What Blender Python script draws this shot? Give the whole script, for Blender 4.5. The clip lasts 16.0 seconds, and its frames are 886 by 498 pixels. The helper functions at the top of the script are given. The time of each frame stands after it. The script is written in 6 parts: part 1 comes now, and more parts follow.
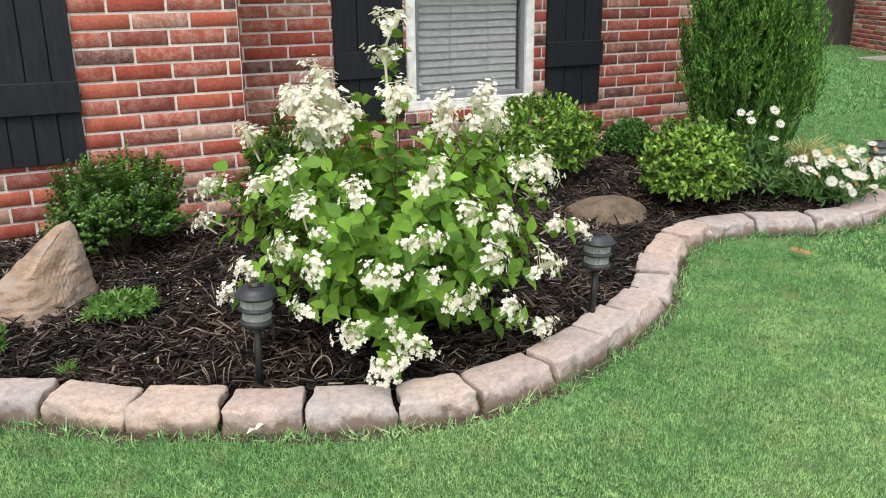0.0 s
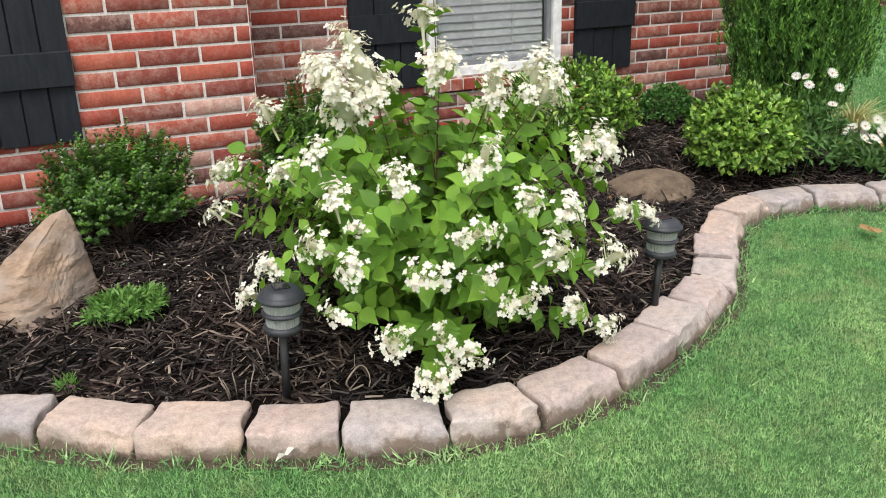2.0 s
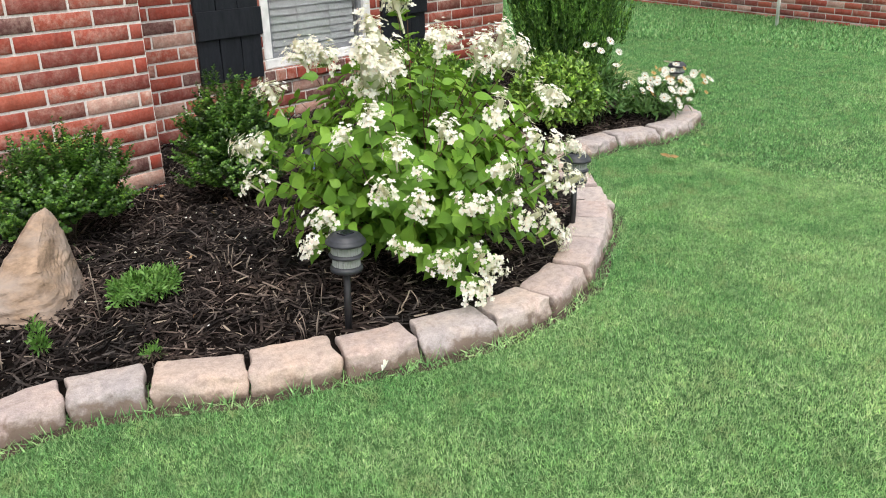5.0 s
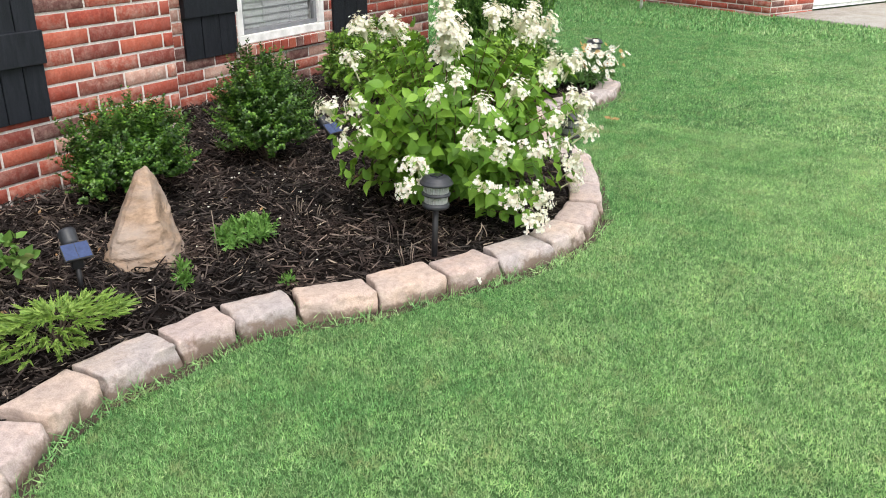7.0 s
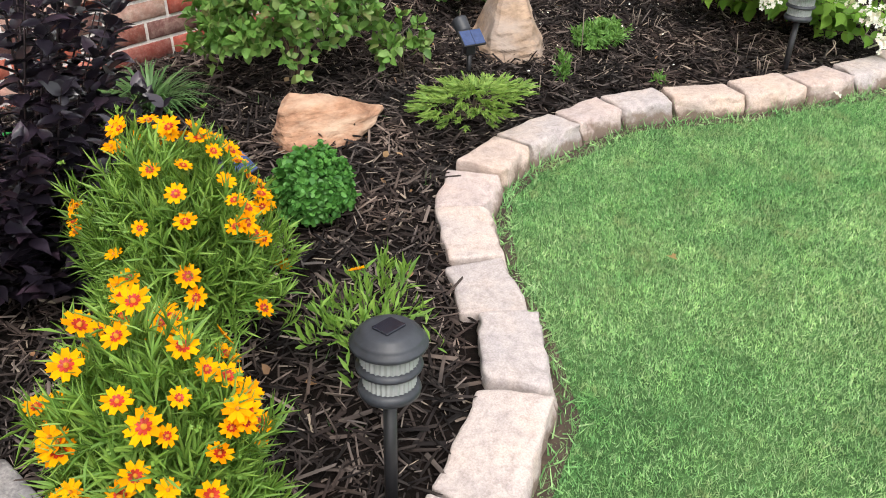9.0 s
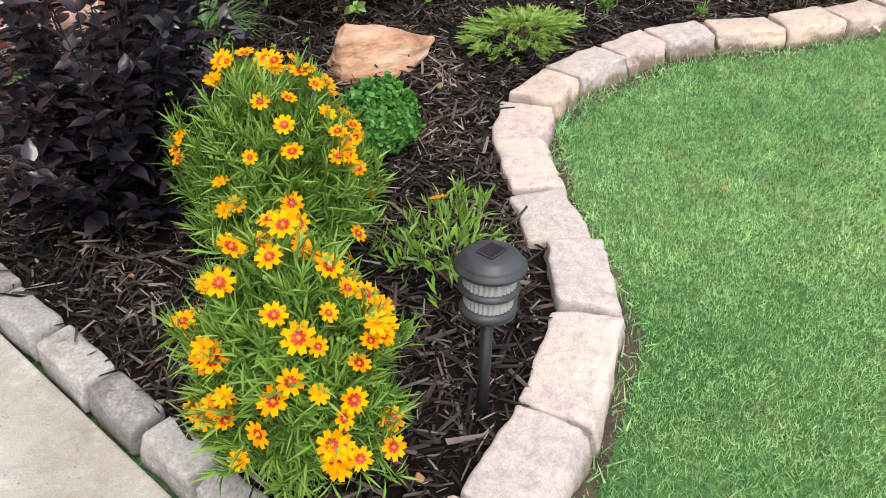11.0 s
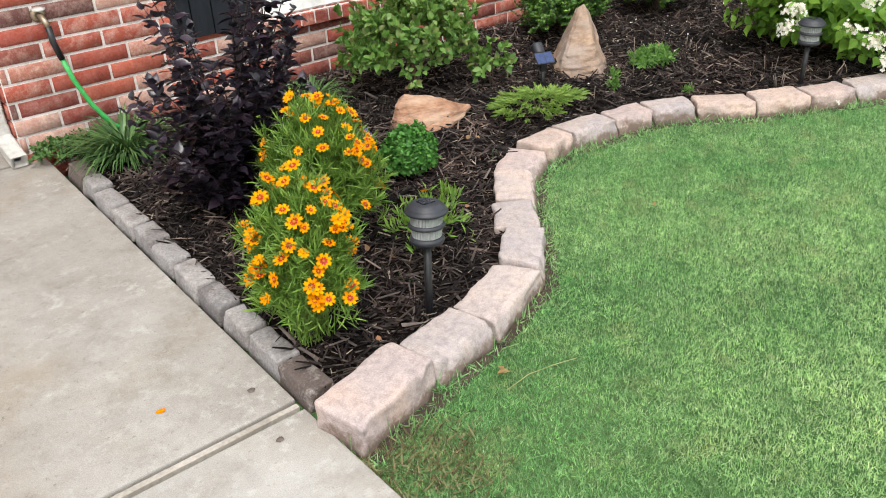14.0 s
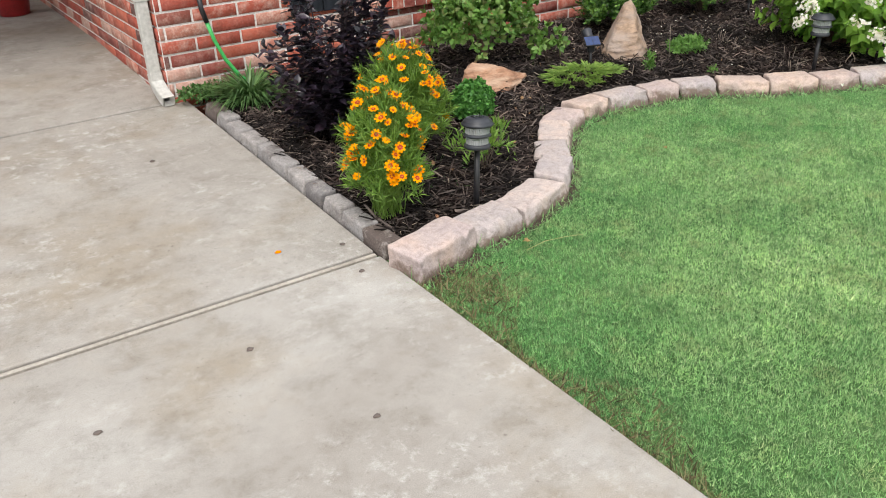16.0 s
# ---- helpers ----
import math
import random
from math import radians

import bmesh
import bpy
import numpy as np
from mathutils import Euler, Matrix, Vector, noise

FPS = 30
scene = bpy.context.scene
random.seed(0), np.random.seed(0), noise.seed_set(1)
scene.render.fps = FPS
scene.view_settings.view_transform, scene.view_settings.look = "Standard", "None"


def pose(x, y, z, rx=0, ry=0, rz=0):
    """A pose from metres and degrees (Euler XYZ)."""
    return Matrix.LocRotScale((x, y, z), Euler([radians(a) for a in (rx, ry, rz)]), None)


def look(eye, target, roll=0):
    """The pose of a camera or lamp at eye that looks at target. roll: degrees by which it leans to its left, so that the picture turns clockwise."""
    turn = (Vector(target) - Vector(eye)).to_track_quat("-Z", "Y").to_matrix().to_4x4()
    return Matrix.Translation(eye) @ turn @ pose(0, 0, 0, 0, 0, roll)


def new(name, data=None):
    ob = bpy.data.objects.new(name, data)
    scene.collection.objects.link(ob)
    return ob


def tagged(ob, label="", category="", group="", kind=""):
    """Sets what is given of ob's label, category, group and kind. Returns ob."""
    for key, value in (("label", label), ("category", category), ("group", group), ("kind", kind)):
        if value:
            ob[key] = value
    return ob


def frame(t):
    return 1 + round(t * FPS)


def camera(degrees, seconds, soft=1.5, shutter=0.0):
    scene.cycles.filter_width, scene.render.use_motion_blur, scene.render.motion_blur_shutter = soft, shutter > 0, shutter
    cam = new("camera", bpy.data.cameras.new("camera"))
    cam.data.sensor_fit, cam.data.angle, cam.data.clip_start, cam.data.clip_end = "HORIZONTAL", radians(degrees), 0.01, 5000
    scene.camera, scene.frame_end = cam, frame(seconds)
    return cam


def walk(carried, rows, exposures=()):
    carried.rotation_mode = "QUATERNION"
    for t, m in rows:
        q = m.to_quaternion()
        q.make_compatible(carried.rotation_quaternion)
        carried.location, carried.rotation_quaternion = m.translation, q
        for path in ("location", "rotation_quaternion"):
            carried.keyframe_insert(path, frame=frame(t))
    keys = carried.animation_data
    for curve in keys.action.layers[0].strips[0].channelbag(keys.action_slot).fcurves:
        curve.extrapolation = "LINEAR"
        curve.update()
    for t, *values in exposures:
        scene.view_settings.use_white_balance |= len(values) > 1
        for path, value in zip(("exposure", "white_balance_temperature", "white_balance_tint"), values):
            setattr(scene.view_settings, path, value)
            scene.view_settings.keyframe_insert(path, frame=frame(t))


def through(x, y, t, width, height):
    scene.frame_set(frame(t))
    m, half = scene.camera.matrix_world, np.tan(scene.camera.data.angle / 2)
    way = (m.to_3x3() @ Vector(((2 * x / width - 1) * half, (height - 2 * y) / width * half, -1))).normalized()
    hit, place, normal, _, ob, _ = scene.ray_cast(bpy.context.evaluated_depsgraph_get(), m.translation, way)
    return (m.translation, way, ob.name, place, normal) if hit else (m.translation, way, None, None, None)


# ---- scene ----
cam = camera(55.2, 16.0, soft=1.0)
PATH = [
    (0, (0.053, 0.106, 1.211), (0.865, 1.827, 0.597), -0.6),
    (0.5, (0.044, 0.12, 1.204), (0.853, 1.839, 0.58), -0.8),
    (1, (0.063, 0.208, 1.187), (0.866, 1.925, 0.548), -1.0),
    (1.5, (0.096, 0.374, 1.179), (0.881, 2.091, 0.52), -1.0),
    (2, (0.081, 0.477, 1.172), (0.879, 2.177, 0.483), -1.4),
    (2.5, (-0.05, 0.572, 1.187), (0.893, 2.189, 0.483), -3.3),
    (3, (-0.199, 0.594, 1.205), (0.812, 2.163, 0.485), -3.2),
    (3.2, (-0.264, 0.588, 1.211), (0.743, 2.154, 0.482), -2.6),
    (5.3, (-1.161, 0.619, 1.212), (0.293, 1.786, 0.487), -2.5),
    (5.5, (-1.257, 0.669, 1.219), (0.245, 1.765, 0.483), -3.2),
    (6, (-1.479, 0.812, 1.241), (0.097, 1.783, 0.484), -4.3),
    (6.5, (-1.693, 0.822, 1.251), (-0.086, 1.739, 0.493), -1.6),
    (7, (-1.968, 0.915, 1.27), (-0.38, 1.866, 0.513), -0.1),
    (7.5, (-2.242, 1.108, 1.233), (-0.807, 2.249, 0.433), -1.8),
    (8, (-2.453, 1.205, 1.199), (-1.152, 2.466, 0.352), -2.2),
    (8.5, (-2.611, 1.245, 1.182), (-1.319, 2.456, 0.253), -2.0),
    (9, (-2.718, 1.412, 1.164), (-1.422, 2.515, 0.113), 0.3),
    (9.5, (-2.787, 1.502, 1.15), (-1.517, 2.533, 0.0), 1.6),
    (9.7, (-2.805, 1.512, 1.149), (-1.545, 2.528, -0.025), 1.8),
    (11.8, (-2.904, 1.403, 1.246), (-1.7, 2.469, 0.057), 0.0),
    (12, (-2.895, 1.344, 1.254), (-1.703, 2.448, 0.087), -0.3),
    (12.5, (-3.051, 0.982, 1.38), (-1.922, 2.24, 0.312), -2.0),
    (13, (-3.113, 0.822, 1.403), (-2.018, 2.157, 0.393), -3.7),
    (13.5, (-3.207, 0.619, 1.401), (-2.127, 1.987, 0.419), -5.4),
    (14, (-3.248, 0.444, 1.399), (-2.176, 1.829, 0.434), -3.3),
    (14.5, (-3.377, 0.228, 1.425), (-2.359, 1.67, 0.484), -1.0),
    (15, (-3.547, 0.056, 1.41), (-2.515, 1.497, 0.484), -1.4),
    (15.5, (-3.651, -0.15, 1.404), (-2.588, 1.272, 0.484), -1.9),
    (16, (-3.732, -0.356, 1.377), (-2.783, 1.155, 0.475), -2.7),
]
EXPOSURES = [(0.0, 0.30), (3.0, 0.29), (5.5, 0.36), (7.5, 0.47), (9.5, 0.62), (12.0, 0.57), (13.5, 0.44), (15.5, 0.32), (16.0, 0.28)]
walk(cam, [(t, look(eye, target, roll)) for t, eye, target, roll in PATH], exposures=EXPOSURES)

# ---- world and light: a bright overcast day ----
SUN_FROM = Vector((-0.32, -0.45, 0.86))
world = bpy.data.worlds.new("overcast_sky")
scene.world = world
world.use_nodes = True
wn, wl = world.node_tree.nodes, world.node_tree.links
sky = wn.new("ShaderNodeTexSky")
sky.sky_type, sky.sun_disc = "NISHITA", False
sky.sun_elevation = math.asin(SUN_FROM.normalized().z)
sky.sun_rotation = math.atan2(SUN_FROM.x, SUN_FROM.y)
sky.air_density, sky.dust_density, sky.ozone_density = 1.0, 6.0, 1.0
cloud = wn.new("ShaderNodeMix")
cloud.data_type = "RGBA"
cloud.inputs["Factor"].default_value = 0.72
cloud.inputs["B"].default_value = (8.6, 8.7, 8.8, 1)
wl.new(sky.outputs["Color"], cloud.inputs["A"])
wl.new(cloud.outputs["Result"], wn["Background"].inputs["Color"])
wn["Background"].inputs["Strength"].default_value = 0.15
sun_data = bpy.data.lights.new("sun", "SUN")
sun_data.energy, sun_data.angle, sun_data.color = 2.1, radians(28), (1.0, 0.97, 0.92)
sun = new("sun", sun_data)
sun.matrix_world = look(SUN_FROM * 10, (0, 0, 0))

# ---- materials ----
MATS = {}


def ramp(nt, fac, stops, constant=False):
    node = nt.nodes.new("ShaderNodeValToRGB")
    if constant:
        node.color_ramp.interpolation = "CONSTANT"
    els = node.color_ramp.elements
    while len(els) < len(stops):
        els.new(0.5)
    for e, (p, c) in zip(els, stops):
        e.position, e.color = p, (*c, 1)
    nt.links.new(fac, node.inputs["Fac"])
    return node.outputs["Color"]


def mixed(nt, fac, a, b, mode="MIX"):
    node = nt.nodes.new("ShaderNodeMix")
    node.data_type, node.blend_type = "RGBA", mode
    for value, key in ((fac, "Factor"), (a, "A"), (b, "B")):
        if isinstance(value, (int, float)):
            node.inputs[key].default_value = value
        elif isinstance(value, tuple):
            node.inputs[key].default_value = (*value, 1)
        else:
            nt.links.new(value, node.inputs[key])
    return node.outputs["Result"]


def noise_out(nt, vec, scale, detail=4.0, rough=0.6, distort=0.0):
    node = nt.nodes.new("ShaderNodeTexNoise")
    node.inputs["Scale"].default_value, node.inputs["Detail"].default_value = scale, detail
    node.inputs["Roughness"].default_value, node.inputs["Distortion"].default_value = rough, distort
    nt.links.new(vec, node.inputs["Vector"])
    return node.outputs["Fac"]


def vector(nt, stretch=(1, 1, 1), scatter=True):
    """Object coordinates, stretched, and moved by a random step for each object."""
    nodes, links = nt.nodes, nt.links
    tex, mul = nodes.new("ShaderNodeTexCoord"), nodes.new("ShaderNodeVectorMath")
    mul.operation, mul.inputs[1].default_value = "MULTIPLY", stretch
    links.new(tex.outputs["Object"], mul.inputs[0])
    if not scatter:
        return mul.outputs[0]
    info, sc, add = nodes.new("ShaderNodeObjectInfo"), nodes.new("ShaderNodeVectorMath"), nodes.new("ShaderNodeVectorMath")
    sc.operation, sc.inputs[1].default_value = "MULTIPLY", (37.0, 91.0, 53.0)
    links.new(info.outputs["Random"], sc.inputs[0])
    links.new(mul.outputs[0], add.inputs[0])
    links.new(sc.outputs[0], add.inputs[1])
    return add.outputs[0]


def random_out(nt, island):
    if island:
        return nt.nodes.new("ShaderNodeNewGeometry").outputs["Random Per Island"]
    return nt.nodes.new("ShaderNodeObjectInfo").outputs["Random"]


def base(name, rough=0.7, metal=0.0, spec=0.5):
    m = bpy.data.materials.new(name)
    m.use_nodes = True
    b = m.node_tree.nodes["Principled BSDF"]
    b.inputs["Roughness"].default_value, b.inputs["Metallic"].default_value = rough, metal
    b.inputs["Specular IOR Level"].default_value = spec
    MATS[name] = m
    return m, m.node_tree, b


def bump(nt, b, height, strength, distance=0.01):
    node = nt.nodes.new("ShaderNodeBump")
    node.inputs["Strength"].default_value, node.inputs["Distance"].default_value = strength, distance
    nt.links.new(height, node.inputs["Height"])
    nt.links.new(node.outputs["Normal"], b.inputs["Normal"])


def surface(name, dark, light, scale, rough=0.7, metal=0.0, grain=60.0, relief=0.3, stretch=(1, 1, 1), big=None, spec=0.5, scatter=True):
    """Grain and large stains between two colours, with relief."""
    m, nt, b = base(name, rough, metal, spec)
    v = vector(nt, stretch, scatter)
    col = ramp(nt, noise_out(nt, v, scale), [(0.3, dark), (0.7, light)])
    fine = noise_out(nt, v, grain, 3.0)
    col = mixed(nt, 0.45, col, ramp(nt, fine, [(0.25, (0.45, 0.45, 0.45)), (0.75, (1.35, 1.35, 1.35))]), "MULTIPLY")
    if big:
        col = mixed(nt, ramp(nt, noise_out(nt, v, big[0], 5.0), [(0.45, (0, 0, 0)), (0.62, (1, 1, 1))]), col, mixed(nt, 0.75, col, big[1], "MIX"))
    nt.links.new(col, b.inputs["Base Color"])
    bump(nt, b, fine, relief, 0.004)
    return m


def leafy(name, stops, rough=0.5, through=0.25, island=True, spec=0.4, vein=True, clump_tone_shade=None):
    """Leaf or petal: each one of its own tone, some light passing through, clumps of shade painted in on request."""
    m, nt, b = base(name, rough, 0.0, spec)
    n = len(stops)
    rnd = random_out(nt, island)
    col = ramp(nt, rnd, [(i / max(1, n - 1), c) for i, c in enumerate(stops)])
    if vein:
        v = vector(nt, scatter=False)
        col = mixed(nt, 0.35, col, ramp(nt, noise_out(nt, v, 35.0, 2.0), [(0.3, (0.6, 0.6, 0.6)), (0.7, (1.3, 1.3, 1.2))]), "MULTIPLY")
    # uneven clumps: inner shade and lit tips of foliage put into the colour
    if clump_tone_shade:
        v = vector(nt, clump_tone_shade[1], scatter=False)
        col = mixed(nt, 1.0, col, ramp(nt, noise_out(nt, v, clump_tone_shade[0], 3.0, 0.6), [(0.36, (0.35, 0.38, 0.40)), (0.50, (0.9, 0.9, 0.9)), (0.64, (1.65, 1.55, 1.45))]), "MULTIPLY")
    nt.links.new(col, b.inputs["Base Color"])
    tr, mix = nt.nodes.new("ShaderNodeBsdfTranslucent"), nt.nodes.new("ShaderNodeMixShader")
    nt.links.new(mixed(nt, 0.5, col, (1.15, 1.1, 0.55), "MULTIPLY"), tr.inputs["Color"])
    mix.inputs[0].default_value = through
    nt.links.new(b.outputs[0], mix.inputs[1])
    nt.links.new(tr.outputs[0], mix.inputs[2])
    nt.links.new(mix.outputs[0], nt.nodes["Material Output"].inputs["Surface"])
    return m


def brick_material(name, island):
    m, nt, b = base(name, 0.85, 0.0, 0.3)
    v = vector(nt)
    rnd = random_out(nt, island)
    tone = ramp(nt, rnd, [(0.0, (0.33, 0.064, 0.042)), (0.16, (0.36, 0.086, 0.056)), (0.34, (0.22, 0.052, 0.040)), (0.46, (0.40, 0.100, 0.062)), (0.56, (0.32, 0.070, 0.046)),
                         (0.64, (0.14, 0.060, 0.054)), (0.75, (0.23, 0.070, 0.052)), (0.80, (0.40, 0.16, 0.115)), (0.91, (0.46, 0.26, 0.21))], constant=True)
    wash = ramp(nt, noise_out(nt, v, 21.0, 8.0, 0.78), [(0.44, (0, 0, 0)), (0.66, (1, 1, 1))])
    pale = ramp(nt, rnd, [(0.0, (0.16, 0.16, 0.16)), (0.16, (0.58, 0.58, 0.58)), (0.34, (0.28, 0.28, 0.28)), (0.46, (0.14, 0.14, 0.14)), (0.60, (0.42, 0.42, 0.42)), (0.80, (0.95, 0.95, 0.95)), (0.90, (1, 1, 1))], constant=True)
    col = mixed(nt, mixed(nt, 1.0, wash, pale, "MULTIPLY"), tone, (0.60, 0.44, 0.37))
    soot = ramp(nt, noise_out(nt, v, 5.0, 4.0, 0.6), [(0.56, (1, 1, 1)), (0.78, (0.45, 0.42, 0.42))])
    col = mixed(nt, 0.8, col, soot, "MULTIPLY")
    fine = noise_out(nt, v, 85.0, 4.0)
    col = mixed(nt, 0.5, col, ramp(nt, fine, [(0.3, (0.55, 0.55, 0.55)), (0.7, (1.25, 1.25, 1.25))]), "MULTIPLY")
    nt.links.new(col, b.inputs["Base Color"])
    bump(nt, b, fine, 0.5, 0.004)
    return m


BRICK = brick_material("brick_face", False)
BRICK_JOINED = brick_material("brick_face_joined", True)
MORTAR = surface("mortar", (0.60, 0.56, 0.53), (0.76, 0.72, 0.69), 30, 0.95, grain=140, relief=0.5)
STONE_TONES = [(0.0, (0.45, 0.375, 0.355)), (0.25, (0.48, 0.385, 0.335)), (0.45, (0.41, 0.365, 0.355)), (0.65, (0.47, 0.405, 0.38)), (0.82, (0.45, 0.37, 0.345))]


def edging_material():
    m, nt, b = base("tumbled_concrete_stone", 0.85, 0.0, 0.3)
    v = vector(nt)
    col = ramp(nt, nt.nodes.new("ShaderNodeObjectInfo").outputs["Random"], STONE_TONES, constant=True)
    big = noise_out(nt, v, 6.0, 4.0, 0.6)
    col = mixed(nt, 0.55, col, ramp(nt, big, [(0.30, (0.70, 0.72, 0.78)), (0.52, (1.0, 0.97, 0.95)), (0.70, (1.18, 1.02, 0.88))]), "MULTIPLY")
    fine = noise_out(nt, v, 230.0, 4.0, 0.75)
    col = mixed(nt, 0.5, col, ramp(nt, fine, [(0.3, (0.50, 0.50, 0.50)), (0.7, (1.40, 1.40, 1.40))]), "MULTIPLY")
    col = mixed(nt, 0.6, col, ramp(nt, noise_out(nt, v, 42.0, 5.0, 0.7), [(0.34, (0.66, 0.64, 0.64)), (0.5, (1.0, 1.0, 1.0)), (0.66, (1.24, 1.22, 1.20))]), "MULTIPLY")
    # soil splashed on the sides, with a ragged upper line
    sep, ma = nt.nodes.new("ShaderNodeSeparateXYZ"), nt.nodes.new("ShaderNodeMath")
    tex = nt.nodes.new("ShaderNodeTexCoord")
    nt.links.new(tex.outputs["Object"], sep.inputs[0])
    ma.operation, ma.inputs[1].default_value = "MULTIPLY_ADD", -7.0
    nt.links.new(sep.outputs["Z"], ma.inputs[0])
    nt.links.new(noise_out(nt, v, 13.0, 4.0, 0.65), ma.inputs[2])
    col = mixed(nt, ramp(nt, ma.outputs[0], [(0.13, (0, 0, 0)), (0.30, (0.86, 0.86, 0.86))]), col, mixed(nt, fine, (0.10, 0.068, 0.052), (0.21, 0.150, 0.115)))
    nt.links.new(col, b.inputs["Base Color"])
    bump(nt, b, fine, 0.55, 0.004)
    return m


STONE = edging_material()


def paver_material():
    """Worn greyish concrete, each paver of its own tone, with brown damp and pale scuffs."""
    m, nt, b = base("grey_paver", 0.85, 0.0, 0.3)
    v = vector(nt)
    col = ramp(nt, nt.nodes.new("ShaderNodeObjectInfo").outputs["Random"], [(0.0, (0.29, 0.275, 0.27)), (0.3, (0.20, 0.19, 0.19)), (0.55, (0.33, 0.31, 0.30)), (0.8, (0.12, 0.095, 0.085))], constant=True)
    col = mixed(nt, ramp(nt, noise_out(nt, v, 9.0, 5.0, 0.65), [(0.46, (0, 0, 0)), (0.68, (0.55, 0.55, 0.55))]), col, (0.085, 0.068, 0.060))
    col = mixed(nt, ramp(nt, noise_out(nt, v, 15.0, 5.0, 0.65), [(0.54, (0, 0, 0)), (0.70, (0.7, 0.7, 0.7))]), col, (0.34, 0.31, 0.29))
    fine = noise_out(nt, v, 120.0, 4.0, 0.7)
    col = mixed(nt, 0.6, col, ramp(nt, fine, [(0.3, (0.45, 0.45, 0.45)), (0.7, (1.4, 1.4, 1.4))]), "MULTIPLY")
    nt.links.new(col, b.inputs["Base Color"])
    bump(nt, b, fine, 0.6, 0.004)
    return m


PAVER = paver_material()
SANDSTONE = surface("brown_sandstone", (0.15, 0.10, 0.068), (0.42, 0.295, 0.205), 9, 0.9, grain=50, relief=0.9, stretch=(1, 1, 2.2), big=(4, (0.30, 0.25, 0.22)))
SANDSTONE_PALE = surface("orange_sandstone", (0.19, 0.090, 0.050), (0.44, 0.25, 0.155), 16, 0.9, grain=45, relief=1.0, stretch=(1, 1, 3.5), big=(5, (0.50, 0.36, 0.26)))
FIELDSTONE = surface("brown_fieldstone", (0.09, 0.065, 0.045), (0.20, 0.145, 0.10), 14, 0.9, grain=60, relief=0.6)
# bed sheet nearly black: the shade in gaps between chips put into its colour
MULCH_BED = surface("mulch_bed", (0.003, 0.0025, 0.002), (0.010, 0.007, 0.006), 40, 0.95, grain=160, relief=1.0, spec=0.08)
CHIP = leafy("mulch_chip", [(0.009, 0.007, 0.007), (0.025, 0.018, 0.017), (0.015, 0.012, 0.012), (0.058, 0.044, 0.040), (0.019, 0.014, 0.013), (0.090, 0.071, 0.064), (0.17, 0.14, 0.128)], 0.75, 0.0, spec=0.15, clump_tone_shade=(5, (1, 1, 1)))
CHIP_PALE = leafy("grey_chip", [(0.13, 0.10, 0.085), (0.22, 0.18, 0.15), (0.32, 0.26, 0.20)], 0.8, 0.0)
BLACK_PAINT = surface("black_paint", (0.007, 0.009, 0.013), (0.017, 0.020, 0.028), 8, 0.6, grain=50, relief=0.5, stretch=(6, 6, 1), spec=0.3)
WHITE_VINYL = surface("white_vinyl", (0.88, 0.88, 0.87), (0.95, 0.95, 0.94), 6, 0.45, grain=12, relief=0.02)
GREY_VINYL = surface("grey_sash", (0.20, 0.21, 0.23), (0.28, 0.29, 0.31), 6, 0.5, grain=50, relief=0.05)
BLIND = surface("blind_slat", (0.48, 0.51, 0.53), (0.56, 0.59, 0.61), 4, 0.5, grain=30, relief=0.05)
DARK_ROOM = surface("dark_room", (0.03, 0.03, 0.035), (0.05, 0.05, 0.055), 3, 0.9, relief=0.1)
GLASS, _nt, _b = base("window_glass", 0.02, 0.0, 0.5)
_b.inputs["Transmission Weight"].default_value, _b.inputs["IOR"].default_value = 1.0, 1.45
LENS, _nt, _b = base("clear_ribbed_plastic", 0.18, 0.0, 0.5)
_b.inputs["Transmission Weight"].default_value, _b.inputs["Base Color"].default_value = 0.40, (0.46, 0.48, 0.48, 1)
GREY_PLASTIC = surface("grey_black_plastic", (0.017, 0.019, 0.025), (0.034, 0.038, 0.048), 10, 0.5, grain=90, relief=0.1)
DARK_PLASTIC = surface("black_plastic", (0.010, 0.010, 0.012), (0.020, 0.020, 0.023), 10, 0.45, grain=90, relief=0.1)
SOLAR = surface("solar_cell", (0.008, 0.009, 0.014), (0.018, 0.020, 0.030), 20, 0.15, grain=60, relief=0.0)
SOLAR_BLUE = surface("blue_solar_cell", (0.018, 0.035, 0.10), (0.035, 0.06, 0.16), 12, 0.2, grain=60, relief=0.0)
PALE_METAL = surface("painted_aluminium", (0.42, 0.41, 0.38), (0.56, 0.55, 0.52), 9, 0.45, grain=40, relief=0.1)
GREEN_RUBBER = surface("green_hose", (0.03, 0.30, 0.06), (0.05, 0.40, 0.10), 10, 0.45, grain=60, relief=0.1)
BRASS = surface("dull_brass", (0.25, 0.19, 0.12), (0.40, 0.33, 0.25), 20, 0.4, 0.7, grain=60, relief=0.2)
RED_PAINT = surface("red_enamel", (0.22, 0.012, 0.014), (0.32, 0.02, 0.02), 8, 0.35, grain=40, relief=0.05)
FENCE_WOOD = surface("weathered_wood", (0.055, 0.045, 0.042), (0.12, 0.10, 0.092), 5, 0.9, grain=30, relief=0.5, stretch=(8, 8, 0.6))
ROOF = surface("dark_shingle", (0.06, 0.055, 0.05), (0.12, 0.11, 0.10), 8, 0.95, grain=60, relief=0.5)
SOIL = surface("bare_soil", (0.026, 0.018, 0.012), (0.080, 0.054, 0.038), 14, 0.95, grain=90, relief=0.9)
BARK = surface("grey_brown_bark", (0.06, 0.042, 0.03), (0.13, 0.095, 0.07), 20, 0.9, grain=80, relief=0.4)
